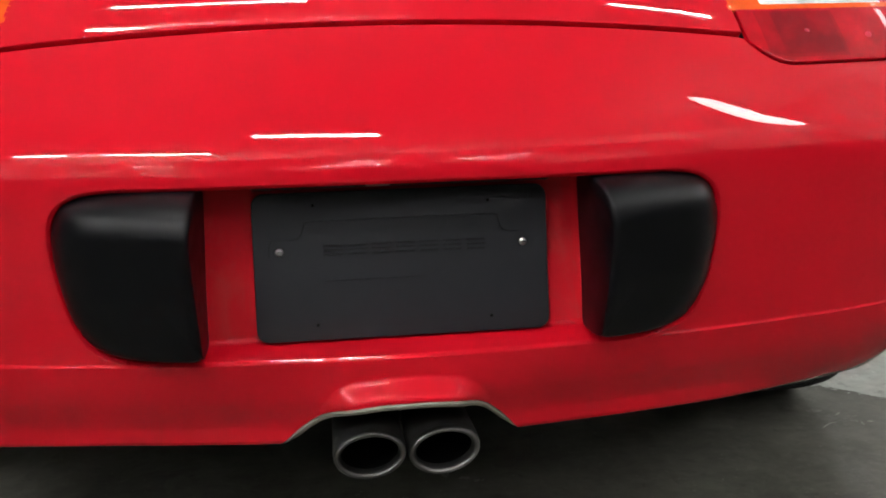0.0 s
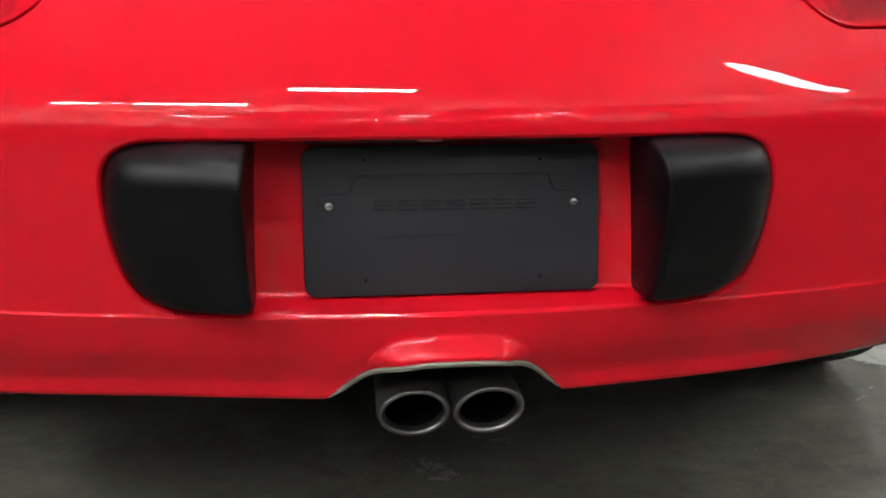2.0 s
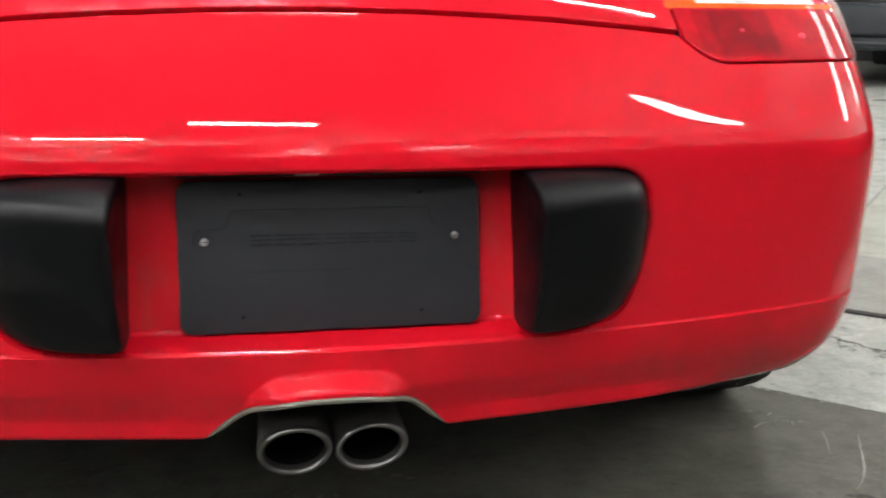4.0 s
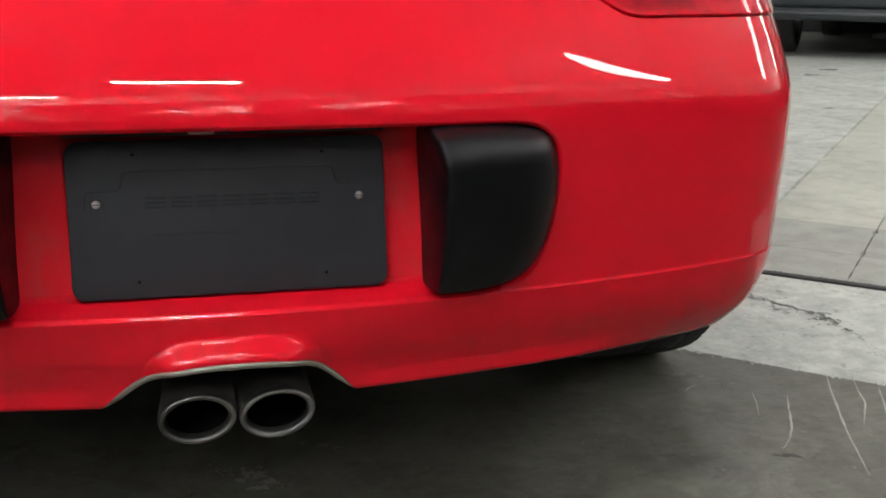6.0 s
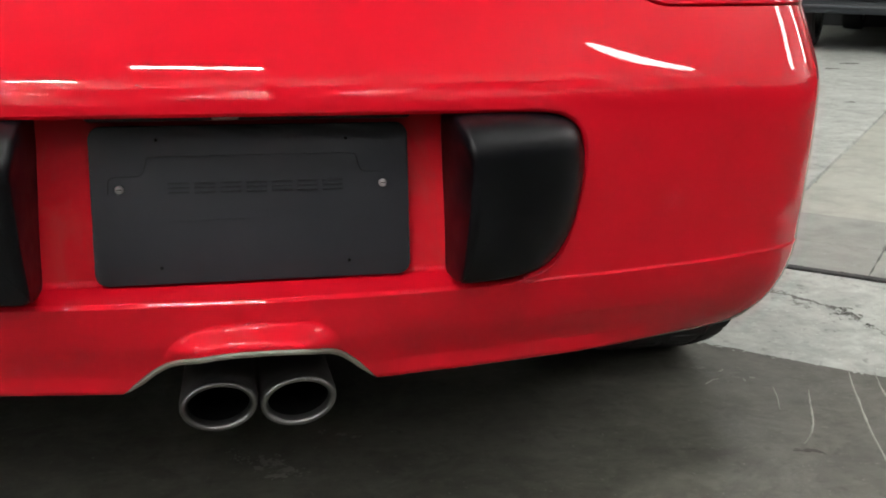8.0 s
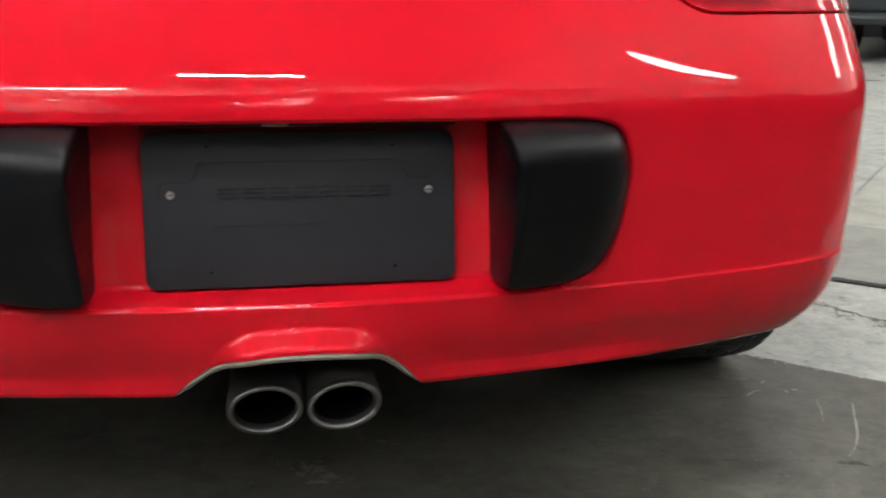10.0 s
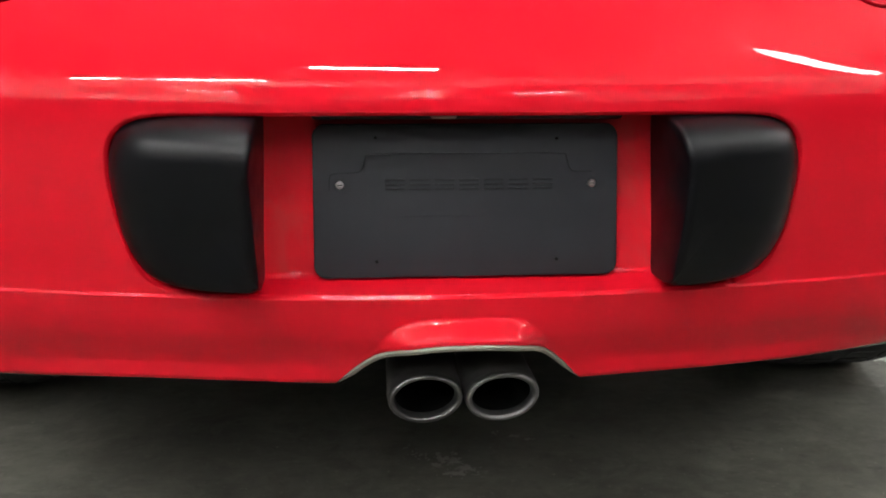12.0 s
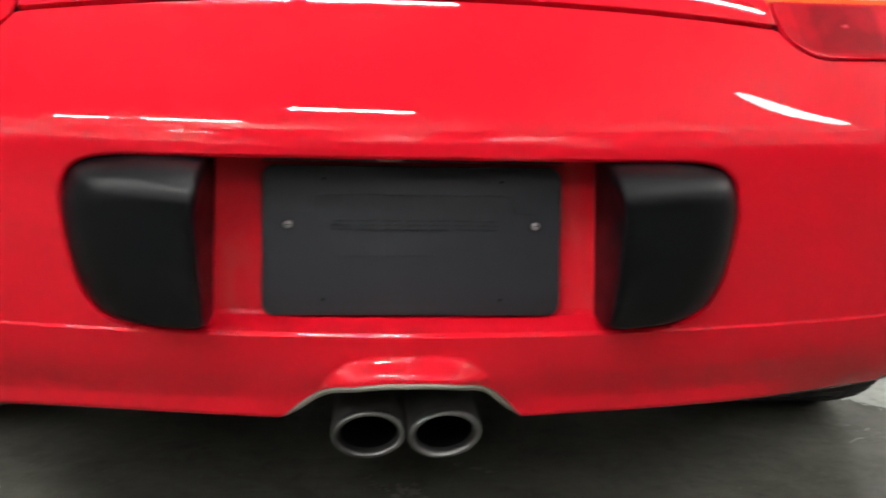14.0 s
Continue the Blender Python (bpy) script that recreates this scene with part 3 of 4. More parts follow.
def crack(name, pts, count, seed, material, spread=0.004, size=(.0008, .0036), z=.0006):
    """A broken line of ragged chips in the concrete."""
    rnd = random.Random(seed)
    line = smooth_line(pts, 24)
    d = np.gradient(line, axis=0)
    d /= np.linalg.norm(d, axis=1, keepdims=True)
    wander = np.interp(np.arange(len(line)), np.arange(0, len(line) + 6, 5), [rnd.gauss(0, spread) for _ in range(0, len(line) + 6, 5)])
    width = np.interp(np.arange(len(line)), np.arange(0, len(line) + 14, 12), [rnd.uniform(0.4, 1.0) for _ in range(0, len(line) + 14, 12)])
    verts, faces = [], []
    for _ in range(count):
        k = rnd.randrange(len(line))
        if rnd.random() > width[k]:
            continue
        q = d[k]
        w = wander[k] + rnd.gauss(0, spread * .35)
        c = line[k] + np.array([-q[1], q[0]]) * w + q * rnd.uniform(-.004, .004)
        r, n, o = rnd.uniform(*size) * width[k], rnd.randint(5, 8), len(verts)
        for i in range(n):
            a = 2 * math.pi * i / n
            u, v = rnd.uniform(.5, 1.3) * r * 2.2 * math.cos(a), rnd.uniform(.5, 1.3) * r * math.sin(a)
            verts.append((c[0] + q[0] * u - q[1] * v, c[1] + q[1] * u + q[0] * v, z + .0004 * rnd.random()))
        faces.append(tuple(range(o, o + n)))
    return mesh_of(name, verts, faces, material, False)


CRACK_LINE = ((1.17, 1.075), (1.191, 1.04), (1.212, .979), (1.249, .923), (1.274, .851), (1.273, .80))
CRACK_END = ((1.272, .76), (1.268, .71), (1.262, .66), (1.25, .60))
floor_crack = tagged(part_mesh("floor_crack", crack("floor_crack", CRACK_LINE, 620, 21, CRACK, .009, (.0008, .0042))), "jagged broken crack in the pale concrete", "crack", kind="structure")
part_mesh("chips", crack("chips", CRACK_LINE, 260, 22, CRACK, .026, (.0008, .004)), floor_crack)
part_mesh("fine_crack", crack("fine_crack", CRACK_END, 90, 24, CRACK, .005, (.0006, .002)), floor_crack, "hairline end of the crack")
part_mesh("hole", specks("hole", (1.272, .764), (.0035, .0055), 10, .0036, 23, DIRT), floor_crack, "dark chipped hole")
tagged(part_mesh("floor_stain", crack("floor_stain", ((.815, .273), (.832, .268), (.850, .2535)), 60, 5, SMUDGE, .003, (.002, .0048), .0026)), "small dark scrape on the coated floor", "stain", kind="structure")


def flakes(name, strokes, seed, material):
    """Broken flakes of pale dust, thick in some strokes and thin in others."""
    rnd = random.Random(seed)
    verts, faces = [], []
    for x0, y0, x1, y1, count, wide, size in strokes:
        for _ in range(count):
            t = rnd.random()
            x, y = x0 + (x1 - x0) * t + rnd.gauss(0, wide), y0 + (y1 - y0) * t + rnd.gauss(0, wide)
            r, n, o = size * rnd.uniform(.25, 1) ** 1.5, rnd.randint(5, 8), len(verts)
            turn = rnd.uniform(0, 3.1)
            for i in range(n):
                q = 2 * math.pi * i / n
                u, v = r * rnd.uniform(.5, 1.3) * 1.8 * math.cos(q), r * rnd.uniform(.5, 1.3) * math.sin(q)
                verts.append((x + u * math.cos(turn) - v * math.sin(turn), y + u * math.sin(turn) + v * math.cos(turn), .0024 + .0006 * rnd.random()))
            faces.append(tuple(range(o, o + n)))
    return mesh_of(name, verts, faces, material, False)


tagged(part_mesh("floor_chips", flakes("floor_chips", ((.100, .465, .106, .463, 5, .002, .003), (.125, .452, .139, .446, 12, .003, .0036), (.148, .437, .158, .435, 8, .002, .003)), 3, GRIT)), "pale paint chips on the dark floor", "floor chips", kind="stuff")
tagged(part_mesh("floor_chips", flakes("floor_chips", ((-.04, .41, .0, .385, 40, .010, .0022), (.005, .385, .035, .372, 70, .007, .0034), (-.005, .362, .004, .360, 16, .003, .0034), (.038, .348, .050, .346, 20, .003, .0042), (.015, .333, .035, .331, 26, .0026, .004), (.05, .34, .07, .325, 14, .004, .003), (.0, .36, .06, .33, 50, .014, .002)), 4, GRIT)), "patch of scuffed pale dust on the dark floor", "floor chips", kind="stuff")
tagged(part_mesh("floor_chips", flakes("floor_chips", ((.835, .545, .875, .58, 14, .012, .0022), (.81, .61, .825, .605, 10, .003, .0035), (.84, .56, .86, .56, 12, .006, .003)), 6, GRIT)), "pale paint chips near the tyre", "floor chips", kind="stuff")
tagged(part_mesh("floor_chips", flakes("floor_chips", [(*local(-.652, b)[:2], *local(-.652, b + .05)[:2], 6 + 9 * (k % 3), .004, .003 + .0012 * (k % 2)) for k, b in enumerate(np.arange(-.3, .9, .05))], 7, FLOOR_BAND)), "crumbs of pale concrete along the edge of the coating", "floor chips", kind="stuff")
tagged(part_mesh("floor_grit", flakes("floor_grit", ((.1, .2, 1.1, .2, 80, .14, .0016), (-.9, .2, .1, .1, 40, .16, .0016), (.75, .12, .78, .12, 6, .005, .003), (1.0, .2, 1.02, .2, 6, .005, .003)), 8, GRIT)), "loose pale grit on the dark floor", "floor grit", kind="stuff")
tagged(part_mesh("strip_dirt", flakes("strip_dirt", [(*local(-.022, 0)[:2], *local(-.022, 1.4)[:2], 300, .003, .004), (*local(.012, 0)[:2], *local(.012, 1.4)[:2], 120, .002, .003)], 9, DIRT)), "black dirt packed along the metal floor strip", "dirt", kind="stuff")


for sx, sy, wide, seed in ((4.82, 6.25, .05, 31), (3.41, 4.09, .012, 32), (4.43, 5.88, .03, 33)):
    tagged(part_mesh("floor_stain", specks("floor_stain", (sx, sy), (wide, wide * .6), 18, wide * .32 + .006, seed, CRACK)), "dark oily spot on the pale concrete", "stain", kind="structure")


def wall(name, a0, a1, b0, b1):
    tagged(part(name, slab_bm(a0, a1, b0, b1, CEIL_Z, CEIL_Z, 0.0005), WALL), "unseen painted garage wall, its dark lower part added to darken reflections", "wall", kind="structure")


wall("wall_north", A1, A1 + 0.2, B0 - 0.2, B1 + 0.2)
wall("wall_south", A0 - 0.2, A0, B0 - 0.2, B1 + 0.2)
wall("wall_west", A0, A1, B0 - 0.2, B0)
wall("wall_east", A0, A1, B1, B1 + 0.2)
tagged(part("ceiling", slab_bm(A0 - 0.2, A1 + 0.2, B0 - 0.2, B1 + 0.2, CEIL_Z + 0.2, 0.2, 0.0005), CEIL), "pale painted concrete garage ceiling", "ceiling", kind="structure")


# Unseen beams, added to keep the wall washers out of the body's reflections.
for a0, a1, b0, b1 in ((A0, 1.6, 4.8, 5.0), (-7.7, -7.5, B0, 4.75)):
    tagged(part("added_beam", slab_bm(a0, a1, b0, b1, CEIL_Z, 1.8, 0.004), HIDE_BEAM), "unseen pale beam added to hide the wall lamps from the red paint", "beam", kind="structure")


# Unseen white beam, added so the tail's ridge reflects a pale band.
tagged(part("added_beam", box_bm(.5, -3.3, 4.68, 13.5, .07, 1.44, .006, 2, Matrix.Rotation(radians(8), 3, "Z")), BAND_BEAM, smooth=False), "unseen white beam added for the pale band reflected in the red paint", "beam", kind="structure")


def tube_lamp(p, q, radius=0.014):
    """A bare fluorescent tube under a white batten, from p to q."""
    p, q = Vector(p), Vector(q)
    d, mid = (q - p).normalized(), (p + q) / 2
    turn = d.to_track_quat("X", "Z").to_matrix().to_4x4()
    lamp = empty("tube_lamp", Matrix.Translation(mid) @ turn)
    n = (q - p).length
    part("batten", box_bm(0, 0, 0.035 + radius, n, 0.1 if radius < .05 else 0.03, 0.04, 0.004), HOUSING, lamp, smooth=False)
    # drop profile put into the lamp to shape its highlight on the tail
    if abs(radius - .08) < .001:
        swell = hermite([-.5, -.47, -.25, 0, .3, .44, .48, .5], [.006, .028, .074, .10, .112, .10, .066, .01])
        rings = [[(u * (n - .06), swell(u) * math.cos(a), swell(u) * .9 * math.sin(a)) for a in np.linspace(0, 2 * math.pi, 10, endpoint=False)] for u in (-.5, -.46, -.38, -.25, -.1, .05, .2, .32, .42, .475, .5)]
        part_mesh("tube", ring_mesh("tube", rings, WIDE_MAT, True, True, True), lamp, "glowing white lamp, swollen to shape its reflection in the red paint")
    else:
        part("tube", cyl_bm(radius, n - 0.06, pose(0, 0, 0, 0, 90, 0), 8), FAR_MAT if radius > .12 else TUBE_MAT, lamp, "glowing white tube")
    for e in (-1, 1):
        part("hanger", cyl_bm(.006, CEIL_Z - p.z - .05 - radius, pose(e * n * .35, 0, (CEIL_Z - p.z + .05 + radius) / 2), 8), HOUSING, lamp)
        part("holder", box_bm(e * (n / 2 - 0.015), 0, 0.018, 0.03, 0.035, 0.06, 0.004), HOUSING, lamp, smooth=False)
    return tagged(lamp, "fluorescent tube lamp with white batten under the ceiling, some added as unseen fill", "lamp", "ceiling lamps")


LAMP_Z = 4.2
LAMPS = [((-.76, -1.78), (.24, -1.86), .026), ((-3.12, -2.54), (-2.58, -2.58), .026), ((-2.36, -2.60), (-1.25, -2.70), .026), ((-2.55, -2.582), (-2.39, -2.598), .010),
         # Swollen (.08) and thickened (.17, .26) to widen their streaks on the right corner.
         ((2.72, -1.06), (4.70, -1.86), .08), ((4.8, 1.05), (7.75, -.06), .17), ((7.2, 2.75), (11.0, 3.1), .26),
         ((-1.62, -.18), (-.55, -.20), .0085), ((-.5, -.20), (.5, -.20), .0085), ((1.75, .20), (2.6, -.05), .008), ((-1.4, .24), (-.15, .24), .0085),
         ((-.1, -5.05), (.5, -5.0), .014), ((-2.9, -4.7), (-2.2, -5.2), .011), ((-.7, -6.4), (.5, -6.6), .014), ((1.4, -5.6), (2.2, -4.6), .010),
         # First two and the local(9.0) one are unseen fill, added for floor and van.
         ((3.2, 4.2), (4.2, 5.2), .018), ((-2.2, 3.6), (-1.0, 3.6), .012), ((-4.75, -.83), (-3.53, -1.43), .024), ((-5.2, -2.07), (-3.9, -2.69), .017), (local(9.0, 2.2)[:2], local(10.5, 2.2)[:2], .03),
         # Unseen wall washers, added behind the beams to brighten the walls.
         *[(local(a, 5.6)[:2], local(a + 2.0, 5.6)[:2], thin) for a, thin in ((-5.2, .010), (-2.0, .008))],
         *[(local(-8.4, b)[:2], local(-8.4, b + 2.0)[:2], .027) for b in (-5.0, -2.0, 1.0)]]
for p, q, thick in LAMPS:
    tube_lamp((*p, LAMP_Z), (*q, LAMP_Z), thick)

# ---- the red car ----
car = tagged(empty("sports_car", pose(0.0945, 1.6, 0)), "glossy red sports car parked on a dark garage floor", "car")
BACK = Matrix.Translation((-0.1, -1.6, 0))


def on_car(name, verts, faces, material, parent=None, label="", smooth=True):
    ob = part_mesh(name, mesh_of(name, verts, faces, material, smooth), car if parent is None else parent, label)
    if parent is None:
        ob.matrix_local = BACK
    return ob


def car_bm(name, bm, material, parent=None, label="", smooth=True):
    ob = part(name, bm, material, car if parent is None else parent, label, smooth)
    if parent is None:
        ob.matrix_local = BACK
    return ob


def bumper_top(s):
    x = np.abs(np.interp(np.abs(s), S_TAB, XY_TAB[:, 0])) * 0.977
    f = 1 - (1 - np.clip((x - 0.401) / 0.060, 0, 1)) ** 2.4
    far = np.interp(np.abs(s), S_TAB, XY_TAB[:, 1]) > 0.3
    return np.where(far, 0.6735, (0.7265 - 0.135 * np.minimum(x, 0.41) ** 2) * (1 - f) + 0.6735 * f)


S_CUT = s_at_y(0.445)
S_LENS0, S_LENS1 = s_at_x(0.416), s_at_y(0.33)


def bumper():
    half = np.r_[np.linspace(0, .16, 73), np.linspace(.16, S_CUT, 152)[1:]]
    s = np.r_[-half[:0:-1], half]
    top = bumper_top(s)
    low = np.repeat(np.r_[np.linspace(.286, .389, 44), .3905, .3915, .3920, .3926, .3932, .3938, .3945, .3958, np.linspace(.398, .60, 43)][None], len(s), 0)
    low[:, :44] = .389 - (.389 - low[:, :44]) * (1 + low_drop(np.interp(np.abs(s), S_TAB, XY_TAB[:, 0]) * np.sign(s)) / .103)[:, None]
    t = np.linspace(0, 1, 31)[1:]
    high = .60 + (top - .60)[:, None] * t[None]
    Z = np.hstack([low, high])
    S = np.repeat(s[:, None], Z.shape[1], 1)

    def recess_cut(S, Z):
        p = surface(S, Z)
        return np.where(np.abs(S) < 0.6, signed(RECESS, p[..., 0], p[..., 2]), 1.0)

    def arch_cut(S, Z):
        p = surface(S, Z)
        return np.where(np.abs(S) < 0.4, signed(ARCH_POLY, p[..., 0], p[..., 2]), 1.0)

    verts, faces, chains = patch(S, Z, (recess_cut, arch_cut), flange=0.009)
    true_normals = list(NORMALS)
    loop = chains[1]
    if loop[0] == loop[-1]:
        loop = loop[:-1]
    ring = np.array([verts[v] for v in loop])
    e = 1e-3
    gx = (signed(RECESS, ring[:, 0] + e, ring[:, 2]) - signed(RECESS, ring[:, 0] - e, ring[:, 2])) / (2 * e)
    gz = (signed(RECESS, ring[:, 0], ring[:, 2] + e) - signed(RECESS, ring[:, 0], ring[:, 2] - e)) / (2 * e)
    g = np.stack([gx, gz], 1)
    g = sum(np.roll(g, k, 0) for k in range(-4, 5))
    g /= np.linalg.norm(g, axis=1, keepdims=True)
    base = .016 + (ring[:, 2] - .5) * math.tan(radians(10))
    below = np.clip(-g[:, 1], 0, 1)
    rings = [ring]
    for inn, dep in ((.0007, .0001), (.0014, .0004), (.0020, .00085), (.0027, .00145), (.0034, .00208), (.0041, .00274), (.0046, .0034), (.0050, .0043), (.0053, .0056), (.0055, .0075)):
        r = ring.copy()
        r[:, 0] -= g[:, 0] * inn
        r[:, 2] -= g[:, 1] * inn
        r[:, 1] += dep
        rings.append(r)
    lip = rings[-1]
    for k, back, more in ((0.5, 0, 0), (1.0, .0060, 0), (1.0, .0045, .0006), (1.0, .00345, .0013), (1.0, .00280, .0020), (1.0, .00218, .0027), (1.0, .00158, .0034), (1.0, .0006, .0050), (1.0, 0, .0072)):
        r = lip.copy()
        inn = .004 * k + below * .0035 * k + more * (.3 + .7 * below)
        r[:, 0] -= g[:, 0] * inn
        r[:, 2] -= g[:, 1] * inn
        r[:, 1] = lip[:, 1] + (base - back * 1.25 - lip[:, 1]) * k
        rings.append(r)
    n, last = len(loop), list(loop)
    for r in rings[1:]:
        ids = list(range(len(verts), len(verts) + n))
        verts += [tuple(p) for p in r]
        for i in range(n):
            j = (i + 1) % n
            faces.append((last[j], last[i], ids[i], ids[j]))
        last = ids
    pan = [tuple(p) for p in rings[-1]]
    b = on_car("rear_bumper", verts, faces, PAINT, None, "glossy red bumper cover with a recess for the number plate")
    set_normals(b.data, true_normals)
    o = len(pan)
    on_car("recess_panel", pan, [tuple(range(o))], PAINT_DULL, b, "red panel behind the number plate", False)
    return b, [verts[v] for v in chains[2]]


rear_bumper, arch_edge = bumper()


def sub(name, verts, faces, material, parent, label="", smooth=True):
    return part_mesh(name, mesh_of(name, verts, faces, material, smooth), parent, label)


# black lining under all gaps
def lining():
    V, F = [], []
    for s0, s1, zlo, zhi, ns, nz in ((-S_CUT, S_CUT, .60, .826, 160, 24), (-S_CUT, S_CUT, .29, .385, 160, 8)):
        v, f, _ = patch(*grid(s0, s1, zlo, zhi, ns, nz), lift=-0.016)
        if zhi < .5:
            keep = [all(abs(v[i][0]) > 0.17 for i in q) for q in f]
            f = [q for q, k in zip(f, keep) if k]
        F += [tuple(i + len(V) for i in q) for q in f]
        V += v
    on_car("inner_shell", V, F, UNDER, None, "black inner body behind the panel gaps")


lining()


def decklid():
    lim = s_at_x(0.409)
    s = np.linspace(-lim, lim, 170)
    z0 = bumper_top(s) + 0.006
    v, f, _ = patch(*grid(s, None, lambda q: .7318 - .135 * (np.interp(np.abs(q), S_TAB, XY_TAB[:, 0]) * .967) ** 2, .826, 0, 34), lift=0.003, flange=0.012)
    on_car("decklid", v, f, PAINT, None, "glossy red rear lid")


decklid()


def lens_unit(side):
    def piece(s0, s1, z0, z1, ns, nz, lift, flange=0.0):
        s = np.linspace(side * s0, side * s1, ns)
        if side < 0:
            s = s[::-1]
        return patch(*grid(s, None, z0, z1, 0, nz), lift=lift, flange=flange)[:2]

    def lo(q):
        return bumper_top(q) + 0.0035
    unit = part_mesh("tail_light", mesh_of("tail_light", *piece(S_LENS0 + .012, S_LENS1, .682, .732, 50, 10, -0.013), LAMP_DARK), car, "tail light with red, amber and clear lens")
    unit.matrix_local = BACK
    sub("reflector", *piece(S_LENS0 + .004, S_LENS1, .7325, .815, 50, 14, -0.012), REFLECTOR, unit, "white reflector")
    sub("red_lens", *piece(S_LENS0, S_LENS1, lo, .7338, 150, 18, 0.003, 0.005), LENS_RED, unit)

    def low_field(q):
        return bumper_top(q) + 0.0075
    sub("lens_field", *piece(s_at_x(.436), s_at_x(.545), low_field, .7315, 50, 14, 0.0035), LENS_MID, unit, "darker red lens field")
    sub("lens_field", *piece(s_at_x(.457), s_at_x(.540), lambda q: low_field(q) + .003, .7300, 50, 14, 0.0040), LENS_DEEP, unit, "darkest red lens field")
    sub("amber_lens", *piece(S_LENS0 - .010, S_LENS1, .7343, .7392, 80, 5, 0.003, 0.005), LENS_AMBER, unit)
    sub("amber_lens", *piece(S_LENS0 - .010, s_at_x(.452), .7395, .815, 16, 14, 0.003, 0.005), LENS_AMBER, unit)
    sub("clear_lens", *piece(s_at_x(.4526), s_at_x(.632), .7397, .815, 70, 14, 0.003, 0.005), LENS_CLEAR, unit)
    sub("red_side_lens", *piece(s_at_x(.634), S_LENS1, .7397, .815, 24, 14, 0.003, 0.005), LENS_RED, unit)
    for xs, zz, r in ((.497, .708, .004), (.584, .702, .005)):
        p = surface(side * s_at_x(xs), zz) + normal_at(np.array(side * s_at_x(xs)), np.array(zz)) * 0.0025
        bm = bmesh.new()
        bmesh.ops.create_uvsphere(bm, u_segments=12, v_segments=8, radius=r)
        bmesh.ops.scale(bm, vec=(1, .5, 1), verts=bm.verts[:])
        bmesh.ops.translate(bm, vec=tuple(p), verts=bm.verts[:])
        part("lens_eye", bm, LENS_EYE, unit, "pale round lens eye")


lens_unit(1)
lens_unit(-1)

WHEEL_Y, WHEEL_Z = (0.785, 3.215), 0.316


def body_shell():
    V, F = [], []

    def add(v, f):
        F.extend(tuple(i + len(V) for i in q) for q in f)
        V.extend(v)

    def arches(S, Z):
        p = surface(S, Z)
        return np.minimum(*[np.hypot(p[..., 1] - y, p[..., 2] - WHEEL_Z) - 0.345 for y in WHEEL_Y])

    for side in (1, -1):
        s = np.linspace(side * (S_CUT + 0.004), side * S_END, 190)
        if side < 0:
            s = s[::-1]
        v, f, _ = patch(*grid(s, None, .20, .83, 0, 36), cuts=(arches,), flange=0.02)
        add(v, f)
        s = np.linspace(side * (S_LENS1 + 0.004), side * (S_CUT + 0.003), 24)
        if side < 0:
            s = s[::-1]
        add(*patch(*grid(s, None, .683, .83, 0, 20), flange=0.012)[:2])
    loop = surface(np.r_[np.linspace(-S_END, S_END, 160, endpoint=False)], np.full(160, .8299))
    cen = loop.mean(0)
    top = [tuple(p) for p in loop]
    mid = [tuple(cen + (p - cen) * np.array([.7, .8, 1]) + (0, 0, .035)) for p in loop]
    o = len(V)
    V.extend(top)
    V.extend(mid)
    F.extend((o + i, o + (i + 1) % 160, o + 160 + (i + 1) % 160, o + 160 + i) for i in range(160))
    F.append(tuple(o + 160 + i for i in range(160)))
    on_car("body_shell", V, F, PAINT, None, "glossy red wings, doors and bonnet")


body_shell()


def soft_top():
    rings = []
    for k, (y0, y1, w, z) in enumerate(((1.05, 3.0, .70, .855), (1.12, 2.9, .68, .95), (1.3, 2.65, .62, 1.12), (1.5, 2.4, .55, 1.24), (1.65, 2.25, .42, 1.285))):
        rings.append([(w * math.copysign(abs(math.cos(q)) ** .6, math.cos(q)), (y0 + y1) / 2 + (y1 - y0) / 2 * math.copysign(abs(math.sin(q)) ** .6, math.sin(q)), z) for q in np.linspace(0, 2 * math.pi, 48, endpoint=False)])
    ob = part_mesh("soft_top", ring_mesh("soft_top", rings, FABRIC, True, True), car, "black fabric folding roof")
    ob.matrix_local = BACK


soft_top()


